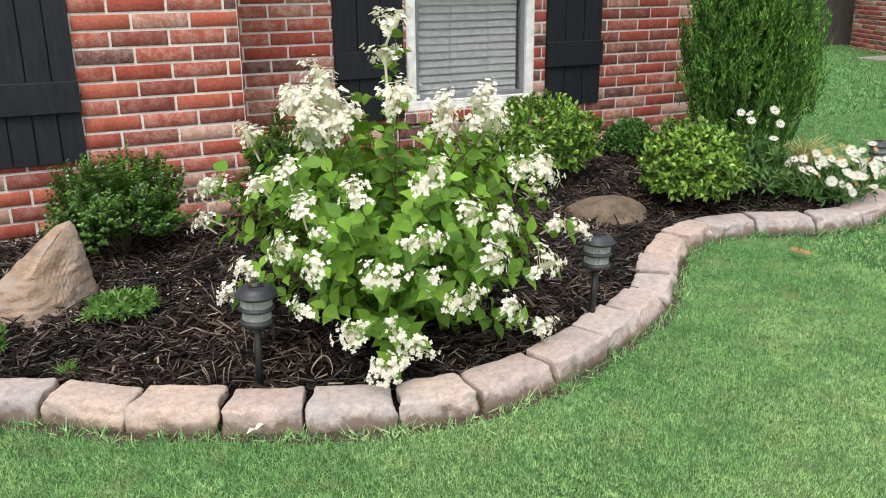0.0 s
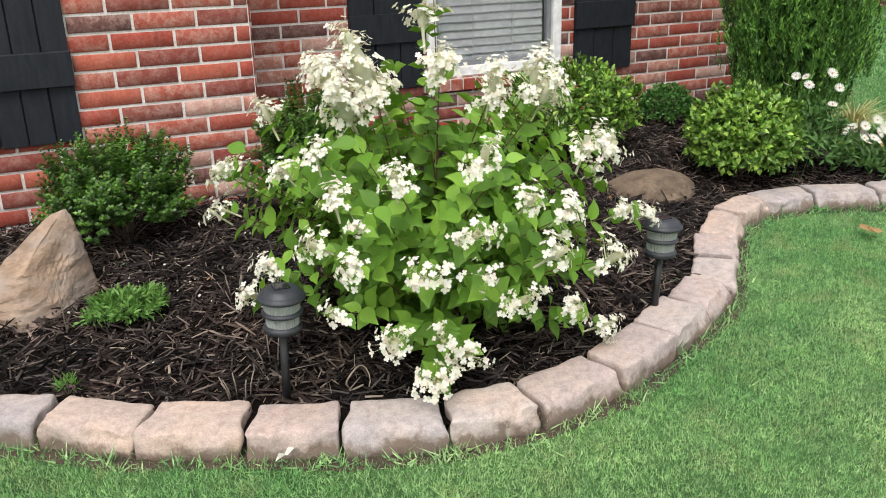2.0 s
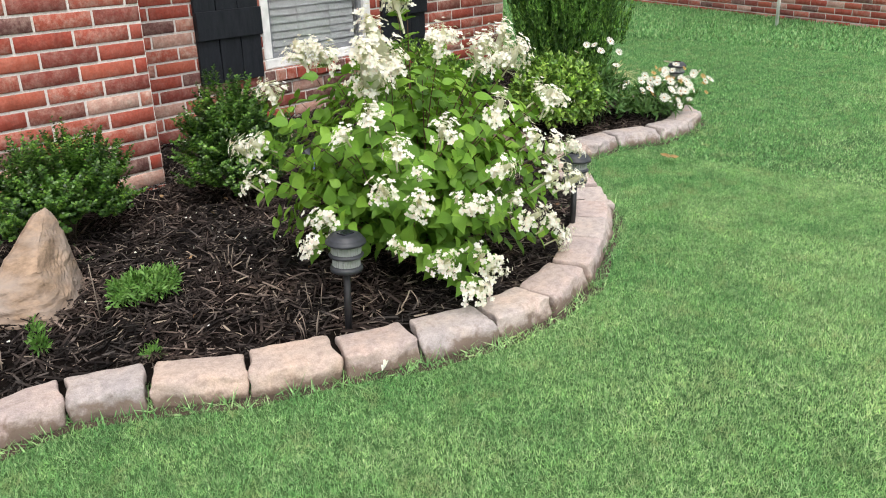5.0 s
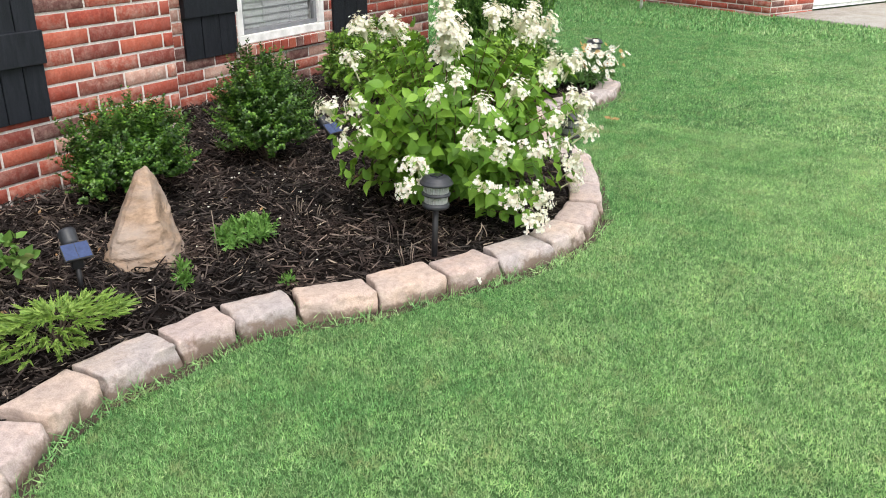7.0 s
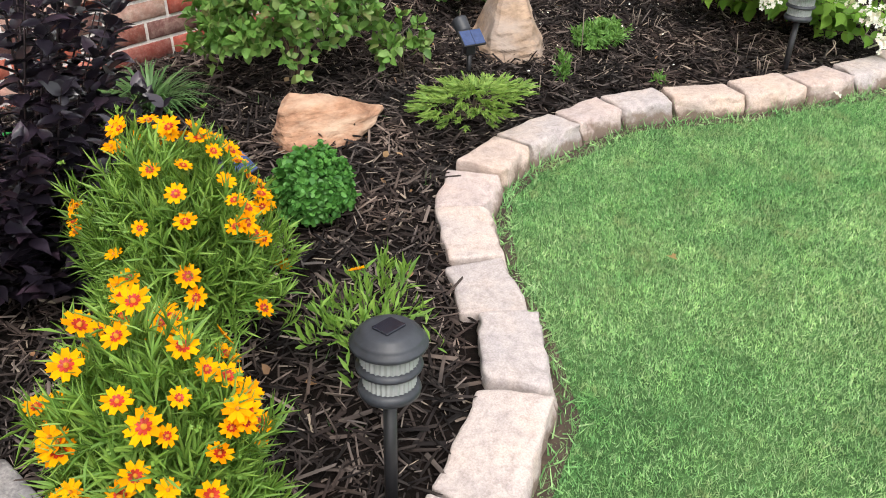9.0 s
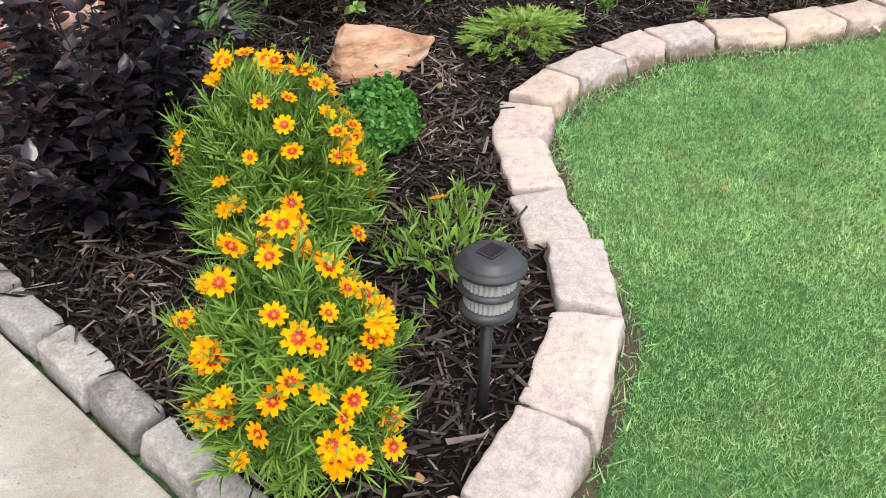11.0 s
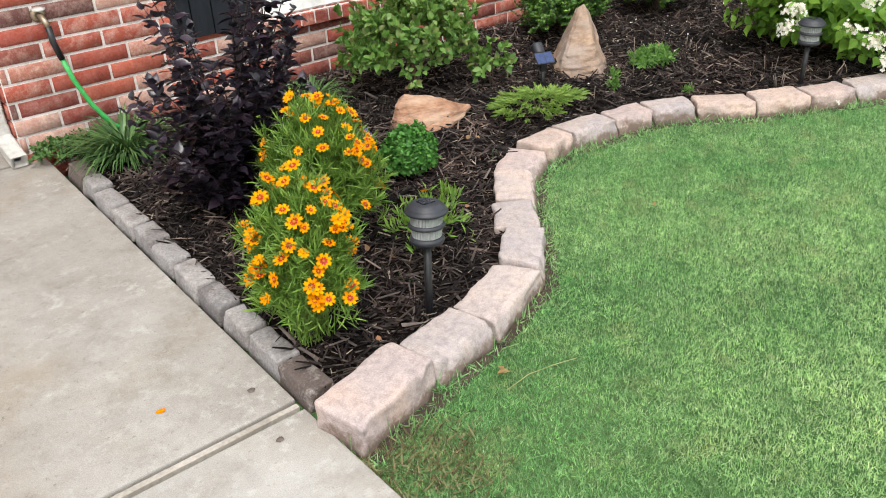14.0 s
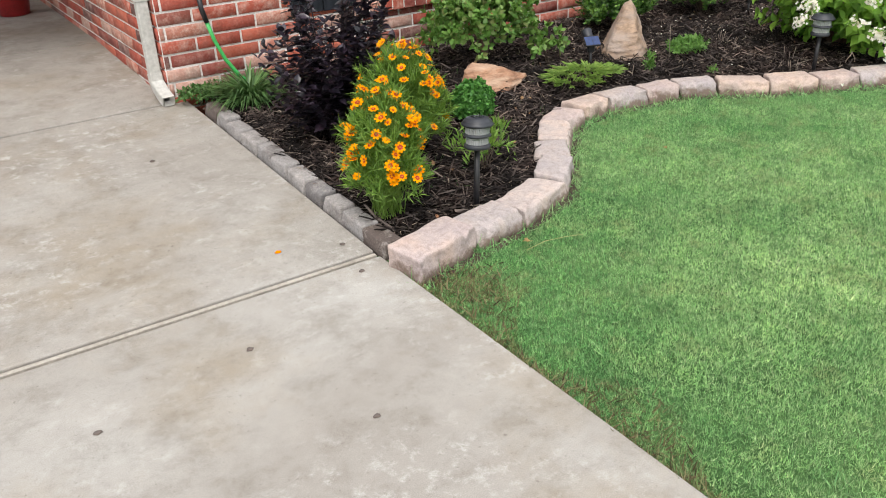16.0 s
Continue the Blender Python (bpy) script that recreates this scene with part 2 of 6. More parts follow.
STEM_RED = surface("red_brown_stem", (0.09, 0.05, 0.03), (0.16, 0.085, 0.05), 20, 0.7, grain=80, relief=0.3)


def concrete_material():
    """Broom-finished concrete: broad tan and grey areas, small pale scaled spots gathered in places, fine sand."""
    m, nt, b = base("stained_concrete", 0.85, 0.0, 0.35)
    v = vector(nt, scatter=False)
    col = ramp(nt, noise_out(nt, v, 0.9, 9.0, 0.62, 0.6), [(0.34, (0.285, 0.262, 0.235)), (0.52, (0.325, 0.305, 0.278)), (0.68, (0.375, 0.360, 0.335))])
    tan = ramp(nt, noise_out(nt, v, 1.3, 7.0, 0.66), [(0.48, (1, 1, 1)), (0.66, (0.86, 0.79, 0.69))])
    col = mixed(nt, 0.9, col, tan, "MULTIPLY")
    grime = ramp(nt, noise_out(nt, v, 5.5, 9.0, 0.78), [(0.33, (0.74, 0.72, 0.69)), (0.50, (1.0, 1.0, 1.0)), (0.68, (1.12, 1.12, 1.12))])
    col = mixed(nt, 0.9, col, grime, "MULTIPLY")
    zone = ramp(nt, noise_out(nt, v, 1.7, 4.0, 0.6), [(0.44, (0.10, 0.10, 0.10)), (0.60, (1, 1, 1))])
    spot = ramp(nt, noise_out(nt, v, 17.0, 8.0, 0.74), [(0.52, (0, 0, 0)), (0.70, (0.75, 0.75, 0.75))])
    col = mixed(nt, mixed(nt, 1.0, spot, zone, "MULTIPLY"), col, (0.52, 0.51, 0.49))
    pit = ramp(nt, noise_out(nt, v, 75.0, 4.0, 0.6), [(0.28, (0.62, 0.60, 0.58)), (0.38, (1, 1, 1))])
    col = mixed(nt, 0.8, col, pit, "MULTIPLY")
    fine = noise_out(nt, v, 310.0, 4.0, 0.7)
    col = mixed(nt, 0.6, col, ramp(nt, fine, [(0.3, (0.66, 0.66, 0.66)), (0.7, (1.30, 1.30, 1.30))]), "MULTIPLY")
    nt.links.new(col, b.inputs["Base Color"])
    bump(nt, b, fine, 0.5, 0.003)
    return m


CONCRETE = concrete_material()


def lawn_material():
    m, nt, b = base("lawn_ground", 0.95, 0.0, 0.2)
    v = vector(nt, scatter=False)
    col = ramp(nt, noise_out(nt, v, 1.1, 6.0, 0.65), [(0.32, (0.042, 0.100, 0.034)), (0.52, (0.080, 0.165, 0.058)), (0.70, (0.130, 0.210, 0.085))])
    fine = noise_out(nt, v, 70.0, 4.0, 0.7)
    col = mixed(nt, 0.8, col, ramp(nt, fine, [(0.3, (0.35, 0.4, 0.35)), (0.7, (1.45, 1.45, 1.3))]), "MULTIPLY")
    nt.links.new(col, b.inputs["Base Color"])
    bump(nt, b, fine, 0.9, 0.02)
    return m


LAWN = lawn_material()


def blade_material():
    """Blades: each of its own tone, in patches of fresh and tired turf, with brighter open light painted in."""
    m, nt, b = base("grass_blade", 0.6, 0.0, 0.25)
    v = vector(nt, scatter=False)
    rnd = random_out(nt, True)
    fresh = ramp(nt, rnd, [(0.0, (0.070, 0.190, 0.066)), (0.30, (0.150, 0.360, 0.125)), (0.75, (0.23, 0.47, 0.175)), (1.0, (0.36, 0.54, 0.26))])
    tired_lit = ramp(nt, rnd, [(0.0, (0.19, 0.36, 0.145)), (0.35, (0.36, 0.59, 0.24)), (0.75, (0.50, 0.69, 0.32)), (1.0, (0.62, 0.70, 0.43))])
    # uneven tired patches; away from walk and house, brighter skylight is put into the colour
    sep, ease, far = nt.nodes.new("ShaderNodeSeparateXYZ"), nt.nodes.new("ShaderNodeMapRange"), nt.nodes.new("ShaderNodeMath")
    nt.links.new(v, sep.inputs[0])
    nt.links.new(sep.outputs["X"], ease.inputs["Value"])
    for key, value in (("From Min", -2.4), ("From Max", -1.4), ("To Min", 0.0), ("To Max", 0.24)):
        ease.inputs[key].default_value = value
    far.operation = "ADD"
    open_light = nt.nodes.new("ShaderNodeMath")
    open_light.operation, open_light.inputs[1].default_value = "MULTIPLY_ADD", -0.13
    nt.links.new(sep.outputs["Y"], open_light.inputs[0])
    nt.links.new(ease.outputs["Result"], open_light.inputs[2])
    nt.links.new(open_light.outputs[0], far.inputs[0])
    nt.links.new(noise_out(nt, v, 1.5, 8.0, 0.74), far.inputs[1])
    patch = ramp(nt, far.outputs[0], [(0.36, (0, 0, 0)), (0.68, (1, 1, 1))])
    col = mixed(nt, patch, fresh, tired_lit)
    # clumps a hand wide, shadow dabs between small tufts painted in, and dry yellowed spots
    col = mixed(nt, 1.0, col, ramp(nt, noise_out(nt, v, 8.0, 6.0, 0.7), [(0.34, (0.72, 0.74, 0.74)), (0.5, (1.0, 1.0, 1.0)), (0.66, (1.22, 1.18, 1.12))]), "MULTIPLY")
    col = mixed(nt, 1.0, col, ramp(nt, noise_out(nt, v, 62.0, 5.0, 0.8), [(0.36, (0.45, 0.48, 0.46)), (0.5, (1.0, 1.0, 1.0)), (0.64, (1.48, 1.42, 1.38))]), "MULTIPLY")
    dry = mixed(nt, 1.0, ramp(nt, noise_out(nt, v, 6.5, 6.0, 0.7), [(0.52, (0, 0, 0)), (0.68, (0.75, 0.75, 0.75))]), ramp(nt, noise_out(nt, v, 60.0, 3.0, 0.6), [(0.4, (0.15, 0.15, 0.15)), (0.6, (1, 1, 1))]), "MULTIPLY")
    col = mixed(nt, dry, col, (0.42, 0.43, 0.21))
    nt.links.new(col, b.inputs["Base Color"])
    tr, mix = nt.nodes.new("ShaderNodeBsdfTranslucent"), nt.nodes.new("ShaderNodeMixShader")
    nt.links.new(col, tr.inputs["Color"])
    mix.inputs[0].default_value = 0.25
    nt.links.new(b.outputs[0], mix.inputs[1])
    nt.links.new(tr.outputs[0], mix.inputs[2])
    nt.links.new(mix.outputs[0], nt.nodes["Material Output"].inputs["Surface"])
    return m


BLADE = blade_material()
LEAF_HYDRANGEA = leafy("hydrangea_leaf", [(0.085, 0.19, 0.020), (0.15, 0.31, 0.034), (0.11, 0.25, 0.026), (0.27, 0.47, 0.062), (0.19, 0.38, 0.042), (0.10, 0.22, 0.024)], 0.55, 0.32)
LEAF_HYDRANGEA_ONE = leafy("hydrangea_leaf_single", [(0.085, 0.19, 0.020), (0.15, 0.31, 0.034), (0.11, 0.25, 0.026), (0.27, 0.47, 0.062), (0.19, 0.38, 0.042), (0.10, 0.22, 0.024)], 0.55, 0.32, island=False)
PETAL_WHITE = leafy("hydrangea_petal", [(0.70, 0.74, 0.60), (0.82, 0.82, 0.79), (0.80, 0.81, 0.76), (0.82, 0.70, 0.68), (0.80, 0.77, 0.66), (0.84, 0.84, 0.83), (0.82, 0.80, 0.76)], 0.7, 0.40, vein=False)
PETAL_CREAM = leafy("hydrangea_bud", [(0.66, 0.70, 0.52), (0.76, 0.74, 0.64), (0.62, 0.68, 0.46)], 0.8, 0.4)
LEAF_BOX = leafy("boxwood_leaf", [(0.030, 0.082, 0.014), (0.055, 0.14, 0.022), (0.085, 0.20, 0.030), (0.15, 0.28, 0.045)], 0.4, 0.2, clump_tone_shade=(17, (1, 1, 0.8)))
LEAF_AZALEA = leafy("azalea_leaf", [(0.065, 0.15, 0.025), (0.13, 0.27, 0.042), (0.21, 0.37, 0.06), (0.32, 0.48, 0.10)], 0.4, 0.2, clump_tone_shade=(22, (1, 1, 1)))
LEAF_ROUND = leafy("dense_leaf", [(0.035, 0.11, 0.022), (0.065, 0.18, 0.034), (0.10, 0.23, 0.045)], 0.5, 0.15)
LEAF_JUNIPER = leafy("juniper_spray", [(0.024, 0.085, 0.016), (0.066, 0.180, 0.028), (0.12, 0.27, 0.044), (0.20, 0.38, 0.070)], 0.6, 0.15, clump_tone_shade=(26, (1, 1, 0.28)))
LEAF_GOLD = leafy("golden_juniper_spray", [(0.14, 0.26, 0.045), (0.22, 0.36, 0.065), (0.30, 0.42, 0.10), (0.12, 0.24, 0.05)], 0.6, 0.25)
LEAF_VIB = leafy("shrub_leaf", [(0.065, 0.15, 0.028), (0.10, 0.22, 0.040), (0.15, 0.29, 0.06), (0.20, 0.32, 0.085), (0.16, 0.17, 0.06)], 0.5, 0.25)
LEAF_BLACK = leafy("dark_purple_leaf", [(0.006, 0.005, 0.008), (0.014, 0.011, 0.019), (0.009, 0.007, 0.011), (0.026, 0.019, 0.031), (0.050, 0.030, 0.046)], 0.30, 0.04, spec=0.6)
LEAF_COREOPSIS = leafy("coreopsis_leaf", [(0.095, 0.20, 0.032), (0.16, 0.30, 0.048), (0.25, 0.40, 0.075), (0.12, 0.24, 0.04)], 0.5, 0.3)
LEAF_DAISY = leafy("daisy_leaf", [(0.045, 0.12, 0.028), (0.075, 0.17, 0.04), (0.11, 0.21, 0.055)], 0.5, 0.25)
LEAF_PARSLEY = leafy("curly_leaf", [(0.045, 0.16, 0.030), (0.085, 0.25, 0.045), (0.13, 0.33, 0.07)], 0.5, 0.25)
LEAF_MOUND = leafy("feathery_leaf", [(0.075, 0.19, 0.035), (0.12, 0.26, 0.05), (0.17, 0.32, 0.075)], 0.5, 0.25)
LEAF_GRASSY = leafy("strappy_leaf", [(0.045, 0.105, 0.034), (0.080, 0.17, 0.052), (0.14, 0.25, 0.085)], 0.45, 0.2)
LEAF_STRAW = leafy("straw_blade", [(0.42, 0.42, 0.18), (0.50, 0.47, 0.24), (0.30, 0.38, 0.12)], 0.6, 0.25)
PETAL_YELLOW = leafy("yellow_petal", [(0.86, 0.31, 0.001), (0.88, 0.37, 0.002), (0.82, 0.24, 0.001)], 0.8, 0.2, spec=0.05)
PETAL_RED = leafy("red_brown_petal_base", [(0.40, 0.022, 0.003), (0.30, 0.012, 0.003)], 0.5, 0.1)
DISC_YELLOW = leafy("flower_disc", [(0.50, 0.17, 0.006), (0.46, 0.21, 0.012)], 0.8, 0.0)
PETAL_DAISY = leafy("white_petal", [(0.70, 0.70, 0.65), (0.75, 0.75, 0.71)], 0.55, 0.25)
PETAL_FADED = leafy("faded_petal", [(0.50, 0.35, 0.14), (0.42, 0.26, 0.09)], 0.7, 0.15)
LEAF_DRY = leafy("dry_leaf", [(0.52, 0.35, 0.17), (0.45, 0.28, 0.13)], 0.7, 0.15, island=False)
LEAF_PALE = leafy("pale_green_leaf", [(0.55, 0.68, 0.40)], 0.5, 0.2, island=False)


# ---- mesh helpers ----
def part(name, bm, material, parent, label=""):
    """Links a bmesh or a mesh as one object under a thing or a part."""
    if isinstance(bm, bmesh.types.BMesh):
        me = bpy.data.meshes.new(name)
        bm.to_mesh(me)
        bm.free()
    else:
        me = bm
    if material and not me.materials:
        me.materials.append(material)
    ob = new(name, me)
    if parent:
        ob.parent = parent
    if label:
        ob["label"] = label
    return ob


def thing(name, place, label, category, group="", kind="", turn=0.0):
    ob = new(name)
    ob.empty_display_size = 0.05
    ob.location, ob.rotation_euler = place, (0, 0, radians(turn))
    return tagged(ob, label, category, group, kind)


def box(x0, x1, y0, y1, z0, z1, bevel=0.0, seg=1):
    bm = bmesh.new()
    bmesh.ops.create_cube(bm, size=1.0, matrix=Matrix.LocRotScale(((x0 + x1) / 2, (y0 + y1) / 2, (z0 + z1) / 2), None, (x1 - x0, y1 - y0, z1 - z0)))
    if bevel:
        bmesh.ops.bevel(bm, geom=bm.edges[:], offset=bevel, segments=seg, affect="EDGES", profile=0.6)
    return bm


def lathe(profile, steps=32, smooth=True):
    """A turned body from (radius, height) pairs."""
    bm = bmesh.new()
    rings = []
    for r, z in profile:
        rings.append([bm.verts.new((r * math.cos(2 * math.pi * k / steps), r * math.sin(2 * math.pi * k / steps), z)) for k in range(steps)])
    for a, b in zip(rings, rings[1:]):
        for k in range(steps):
            f = bm.faces.new((a[k], a[(k + 1) % steps], b[(k + 1) % steps], b[k]))
            f.smooth = smooth
    bm.faces.new(rings[0][::-1])
    bm.faces.new(rings[-1])
    return bm


def tube(points, radius, steps=8, taper=1.0):
    """A round bar along a line of points."""
    bm = bmesh.new()
    pts = [Vector(p) for p in points]
    rings = []
    for i, p in enumerate(pts):
        d = (pts[min(i + 1, len(pts) - 1)] - pts[max(i - 1, 0)]).normalized()
        u = d.orthogonal().normalized()
        w = d.cross(u)
        r = radius * (1 + (taper - 1) * i / max(1, len(pts) - 1))
        rings.append([bm.verts.new(p + r * (math.cos(2 * math.pi * k / steps) * u + math.sin(2 * math.pi * k / steps) * w)) for k in range(steps)])
    for i in range(1, len(rings)):
        a, b = rings[i - 1], rings[i]
        off = min(range(steps), key=lambda s: (a[0].co - b[s].co).length)
        b = rings[i] = b[off:] + b[:off]
        for k in range(steps):
            f = bm.faces.new((a[k], a[(k + 1) % steps], b[(k + 1) % steps], b[k]))
            f.smooth = True
    bm.faces.new(rings[0][::-1])
    bm.faces.new(rings[-1])
    return bm


def np_mesh(name, verts, faces, material, smooth=False):
    """A mesh from an (n, 3) array of places and an (m, k) array of corners."""
    me = bpy.data.meshes.new(name)
    n, (m, k) = len(verts), faces.shape
    me.vertices.add(n)
    me.vertices.foreach_set("co", np.ascontiguousarray(verts, dtype=np.float32).ravel())
    me.loops.add(m * k)
    me.loops.foreach_set("vertex_index", np.ascontiguousarray(faces, dtype=np.int32).ravel())
    me.polygons.add(m)
    me.polygons.foreach_set("loop_start", np.arange(0, m * k, k, dtype=np.int32))
    if smooth:
        me.polygons.foreach_set("use_smooth", np.ones(m, dtype=bool))
    me.update(calc_edges=True)
    if material:
        me.materials.append(material)
    return me


def unit(a):
    return a / np.maximum(np.linalg.norm(a, axis=-1, keepdims=True), 1e-9)


# leaf shapes: x across, y along, z out of the leaf; a base, two or four side points, a tip, a folded midrib
OVATE = (np.array([(0, 0, 0), (-.42, .30, .07), (.42, .30, .07), (0, .42, -.04), (-.30, .66, .03), (.30, .66, .03), (0, 1, -.14)]),
         np.array([(0, 3, 1), (0, 2, 3), (1, 3, 4), (3, 2, 5), (4, 3, 6), (3, 5, 6)]))
LANCE = (np.array([(0, 0, 0), (-.16, .45, .04), (.16, .45, .04), (0, .5, -.02), (0, 1, -.10)]), np.array([(0, 3, 1), (0, 2, 3), (1, 3, 4), (3, 2, 4)]))
STRAP = (np.array([(-.03, 0, 0), (.03, 0, 0), (-.03, .45, .10), (.03, .45, .10), (-.02, .78, -.06), (.02, .78, -.06), (0, .95, -.34)]),
         np.array([(0, 1, 3), (0, 3, 2), (2, 3, 5), (2, 5, 4), (4, 5, 6)]))
BROAD = (np.array([(0, 0, 0), (-.27, .13, .05), (.27, .13, .05), (-.42, .36, .07), (.42, .36, .07), (0, .36, -.03), (-.36, .60, .05), (.36, .60, .05), (0, .62, -.05), (-.18, .82, .0), (.18, .82, .0), (0, 1.06, -.16)]),
         np.array([(0, 5, 1), (0, 2, 5), (1, 5, 3), (5, 2, 4), (3, 5, 8), (3, 8, 6), (5, 4, 8), (8, 4, 7), (6, 8, 9), (8, 7, 10), (9, 8, 11), (8, 10, 11)]))
SMALL = (np.array([(0, 0, 0), (-.34, .5, .06), (.34, .5, .06), (0, 1, -.02)]), np.array([(0, 2, 1), (1, 2, 3)]))
NEEDLE = (np.array([(-.07, 0, 0), (.07, 0, 0), (0, 1, 0)]), np.array([(0, 1, 2)]))
ROUND = (np.array([(0, 0, 0), (-.34, .28, .05), (.34, .28, .05), (-.50, .66, .06), (.50, .66, .06), (-.24, 1.0, .0), (.24, 1.0, .0), (0, .6, -.03)]),
         np.array([(0, 7, 1), (0, 2, 7), (1, 7, 3), (7, 2, 4), (3, 7, 5), (7, 4, 6), (5, 7, 6)]))
CHIPS = (np.array([(-.5, 0, -.01), (.5, .04, -.01), (-.36, 1, -.01), (.42, .92, -.01), (-.05, .06, .035), (.12, .5, .05), (.0, .94, .03)]),
         np.array([(0, 1, 4), (0, 4, 5), (0, 5, 2), (2, 5, 6), (1, 3, 5), (1, 5, 4), (3, 6, 5), (2, 6, 3)]))


def scatter(shape, at, along, up, length, width=1.0):
    """Verts and faces of many copies of a shape: at, along, up are (n, 3), length and width one number or n."""
    tv, tf = shape
    at, along = np.asarray(at, float), unit(np.asarray(along, float))
    n = len(at)
    side = np.cross(along, np.asarray(up, float))
    bad = np.linalg.norm(side, axis=1) < 1e-4
    side[bad] = np.cross(along[bad], np.array((0.3, 0.5, 0.81)))
    side = unit(side)
    out = np.cross(side, along)
    ln = np.broadcast_to(np.asarray(length, float), (n,))[:, None, None]
    wd = np.broadcast_to(np.asarray(width, float), (n,))[:, None, None] * ln
    v = at[:, None] + wd * tv[None, :, 0:1] * side[:, None] + ln * tv[None, :, 1:2] * along[:, None] + ln * tv[None, :, 2:3] * out[:, None]
    f = tf[None] + (np.arange(n) * len(tv))[:, None, None]
    return v.reshape(-1, 3), f.reshape(-1, tf.shape[1])


def merge(chunks):
    vs, fs, k = [], [], 0
    for v, f in chunks:
        vs.append(v)
        fs.append(f + k)
        k += len(v)
    return np.concatenate(vs), np.concatenate(fs)


def rand_dirs(rng, n, up=0.0):
    d = unit(rng.normal(size=(n, 3)))
    d[:, 2] += up
    return unit(d)


def lump(size, seed, sub=3, rough=0.12, freq=3.0):
    """A worn rock-like lump, filling a box of that size from z = 0."""
    bm = bmesh.new()
    bmesh.ops.create_icosphere(bm, subdivisions=sub, radius=0.5)
    for v in bm.verts:
        v.co *= 1 + rough * noise.fractal(v.co * freq + Vector((seed * 7.1, seed * 3.3, seed)), 0.8, 2.0, 4)
        v.co = Vector((v.co.x * size[0], v.co.y * size[1], max(0.0, v.co.z + 0.22) * size[2] / 0.72))
    return bm


def faceted_rock(points, seed, cuts=4, rough=0.016):
    """A split rock: the hull of its corners, divided and roughened."""
    bm = bmesh.new()
    for p in points:
        bm.verts.new(p)
    res = bmesh.ops.convex_hull(bm, input=bm.verts[:])
    bmesh.ops.delete(bm, geom=[g for g in res["geom_interior"] if isinstance(g, bmesh.types.BMVert)], context="VERTS")
    bmesh.ops.bevel(bm, geom=bm.edges[:], offset=0.012, segments=1, affect="EDGES", profile=0.5)
    bmesh.ops.triangulate(bm, faces=bm.faces[:])
    for _ in range(cuts):
        bmesh.ops.subdivide_edges(bm, edges=[e for e in bm.edges if e.calc_length() > 0.014], cuts=1, use_grid_fill=True)
        bmesh.ops.triangulate(bm, faces=bm.faces[:])
    for v in bm.verts:
        q = v.co * 9 + Vector((seed * 5.3, seed, 0))
        w = Vector((v.co.x * 14, v.co.y * 14, v.co.z * 60 + seed))
        v.co += Vector((v.co.x, v.co.y, 0)) * 0.05 * noise.noise(w)
        v.co += rough * Vector((noise.fractal(q, 0.9, 2.0, 4), noise.fractal(q + Vector((9, 0, 0)), 0.9, 2.0, 4), noise.fractal(q + Vector((0, 9, 0)), 0.9, 2.0, 4)))
    return bm


# ---- plan ----
FRONT_Y, RECESS_Y, SIDE_X, STEP_X, END_X = 4.165, 4.84, -2.57, 0.935, 4.35
WALK_X, LAWN_Z = -2.49, -0.02
EDGE = [(-2.475, 1.80), (-2.17, 1.885), (-1.92, 1.93), (-1.60, 2.06), (-1.41, 2.25), (-1.26, 2.43), (-1.09, 2.62), (-0.92, 2.715), (-0.715, 2.755), (-0.46, 2.725),
        (-0.255, 2.695), (-0.075, 2.59), (0.14, 2.425), (0.38, 2.295), (0.60, 2.19), (0.85, 2.095), (1.10, 2.065), (1.39, 2.115), (1.67, 2.225), (1.885, 2.33),
        (2.09, 2.447), (2.285, 2.62), (2.453, 2.806), (2.68, 3.00), (2.89, 3.07), (3.16, 3.06), (3.43, 2.93), (3.73, 2.91), (4.03, 2.99), (4.25, 3.18), (4.38, 3.45), (4.42, 3.75), (4.42, 4.05)]


def walk_z(y):
    """The concrete rises gently towards the house."""
    return 0.042 * max(0.0, min(y, 5.7) - 2.08)


def soil_z(x, y):
    """The top of the mulched bed."""
    near = max(0.0, min(1.0, 1 - (gap_to_edge(x, y) - 0.16) / 0.35))
    return (0.035 + 0.034 * max(0.0, min(y, 4.2) - 2.1)) * (1 - near) + 0.024 * near + (0.012 - 0.008 * near) * noise.noise(Vector((x * 3, y * 3, 0))) + 0.006 * noise.noise(Vector((x * 11, y * 11, 3)))


BED = [(WALK_X + 0.085, 1.95)] + [(x, y + 0.03) for x, y in EDGE[1:]] + [(4.40, 4.9), (END_X, 4.9), (END_X, RECESS_Y), (STEP_X, RECESS_Y), (STEP_X, FRONT_Y), (WALK_X + 0.085, FRONT_Y)]


def inside(poly, x, y):
    hit, j = False, len(poly) - 1
    for i in range(len(poly)):
        (xa, ya), (xb, yb) = poly[i], poly[j]
        if (ya > y) != (yb > y) and x < (xb - xa) * (y - ya) / (yb - ya) + xa:
            hit = not hit
        j = i
    return hit


def gap_to_edge(x, y):
    """How far a place lies from the outer foot of the edging."""
    best = 9.0
    for (xa, ya), (xb, yb) in zip(EDGE, EDGE[1:]):
        vx, vy = xb - xa, yb - ya
        t = max(0.0, min(1.0, ((x - xa) * vx + (y - ya) * vy) / (vx * vx + vy * vy)))
        best = min(best, math.hypot(x - xa - t * vx, y - ya - t * vy))
    return best


OUTER = [(WALK_X, 1.80)] + EDGE[1:] + [(4.42, 4.9), (-2.5, 4.9)]


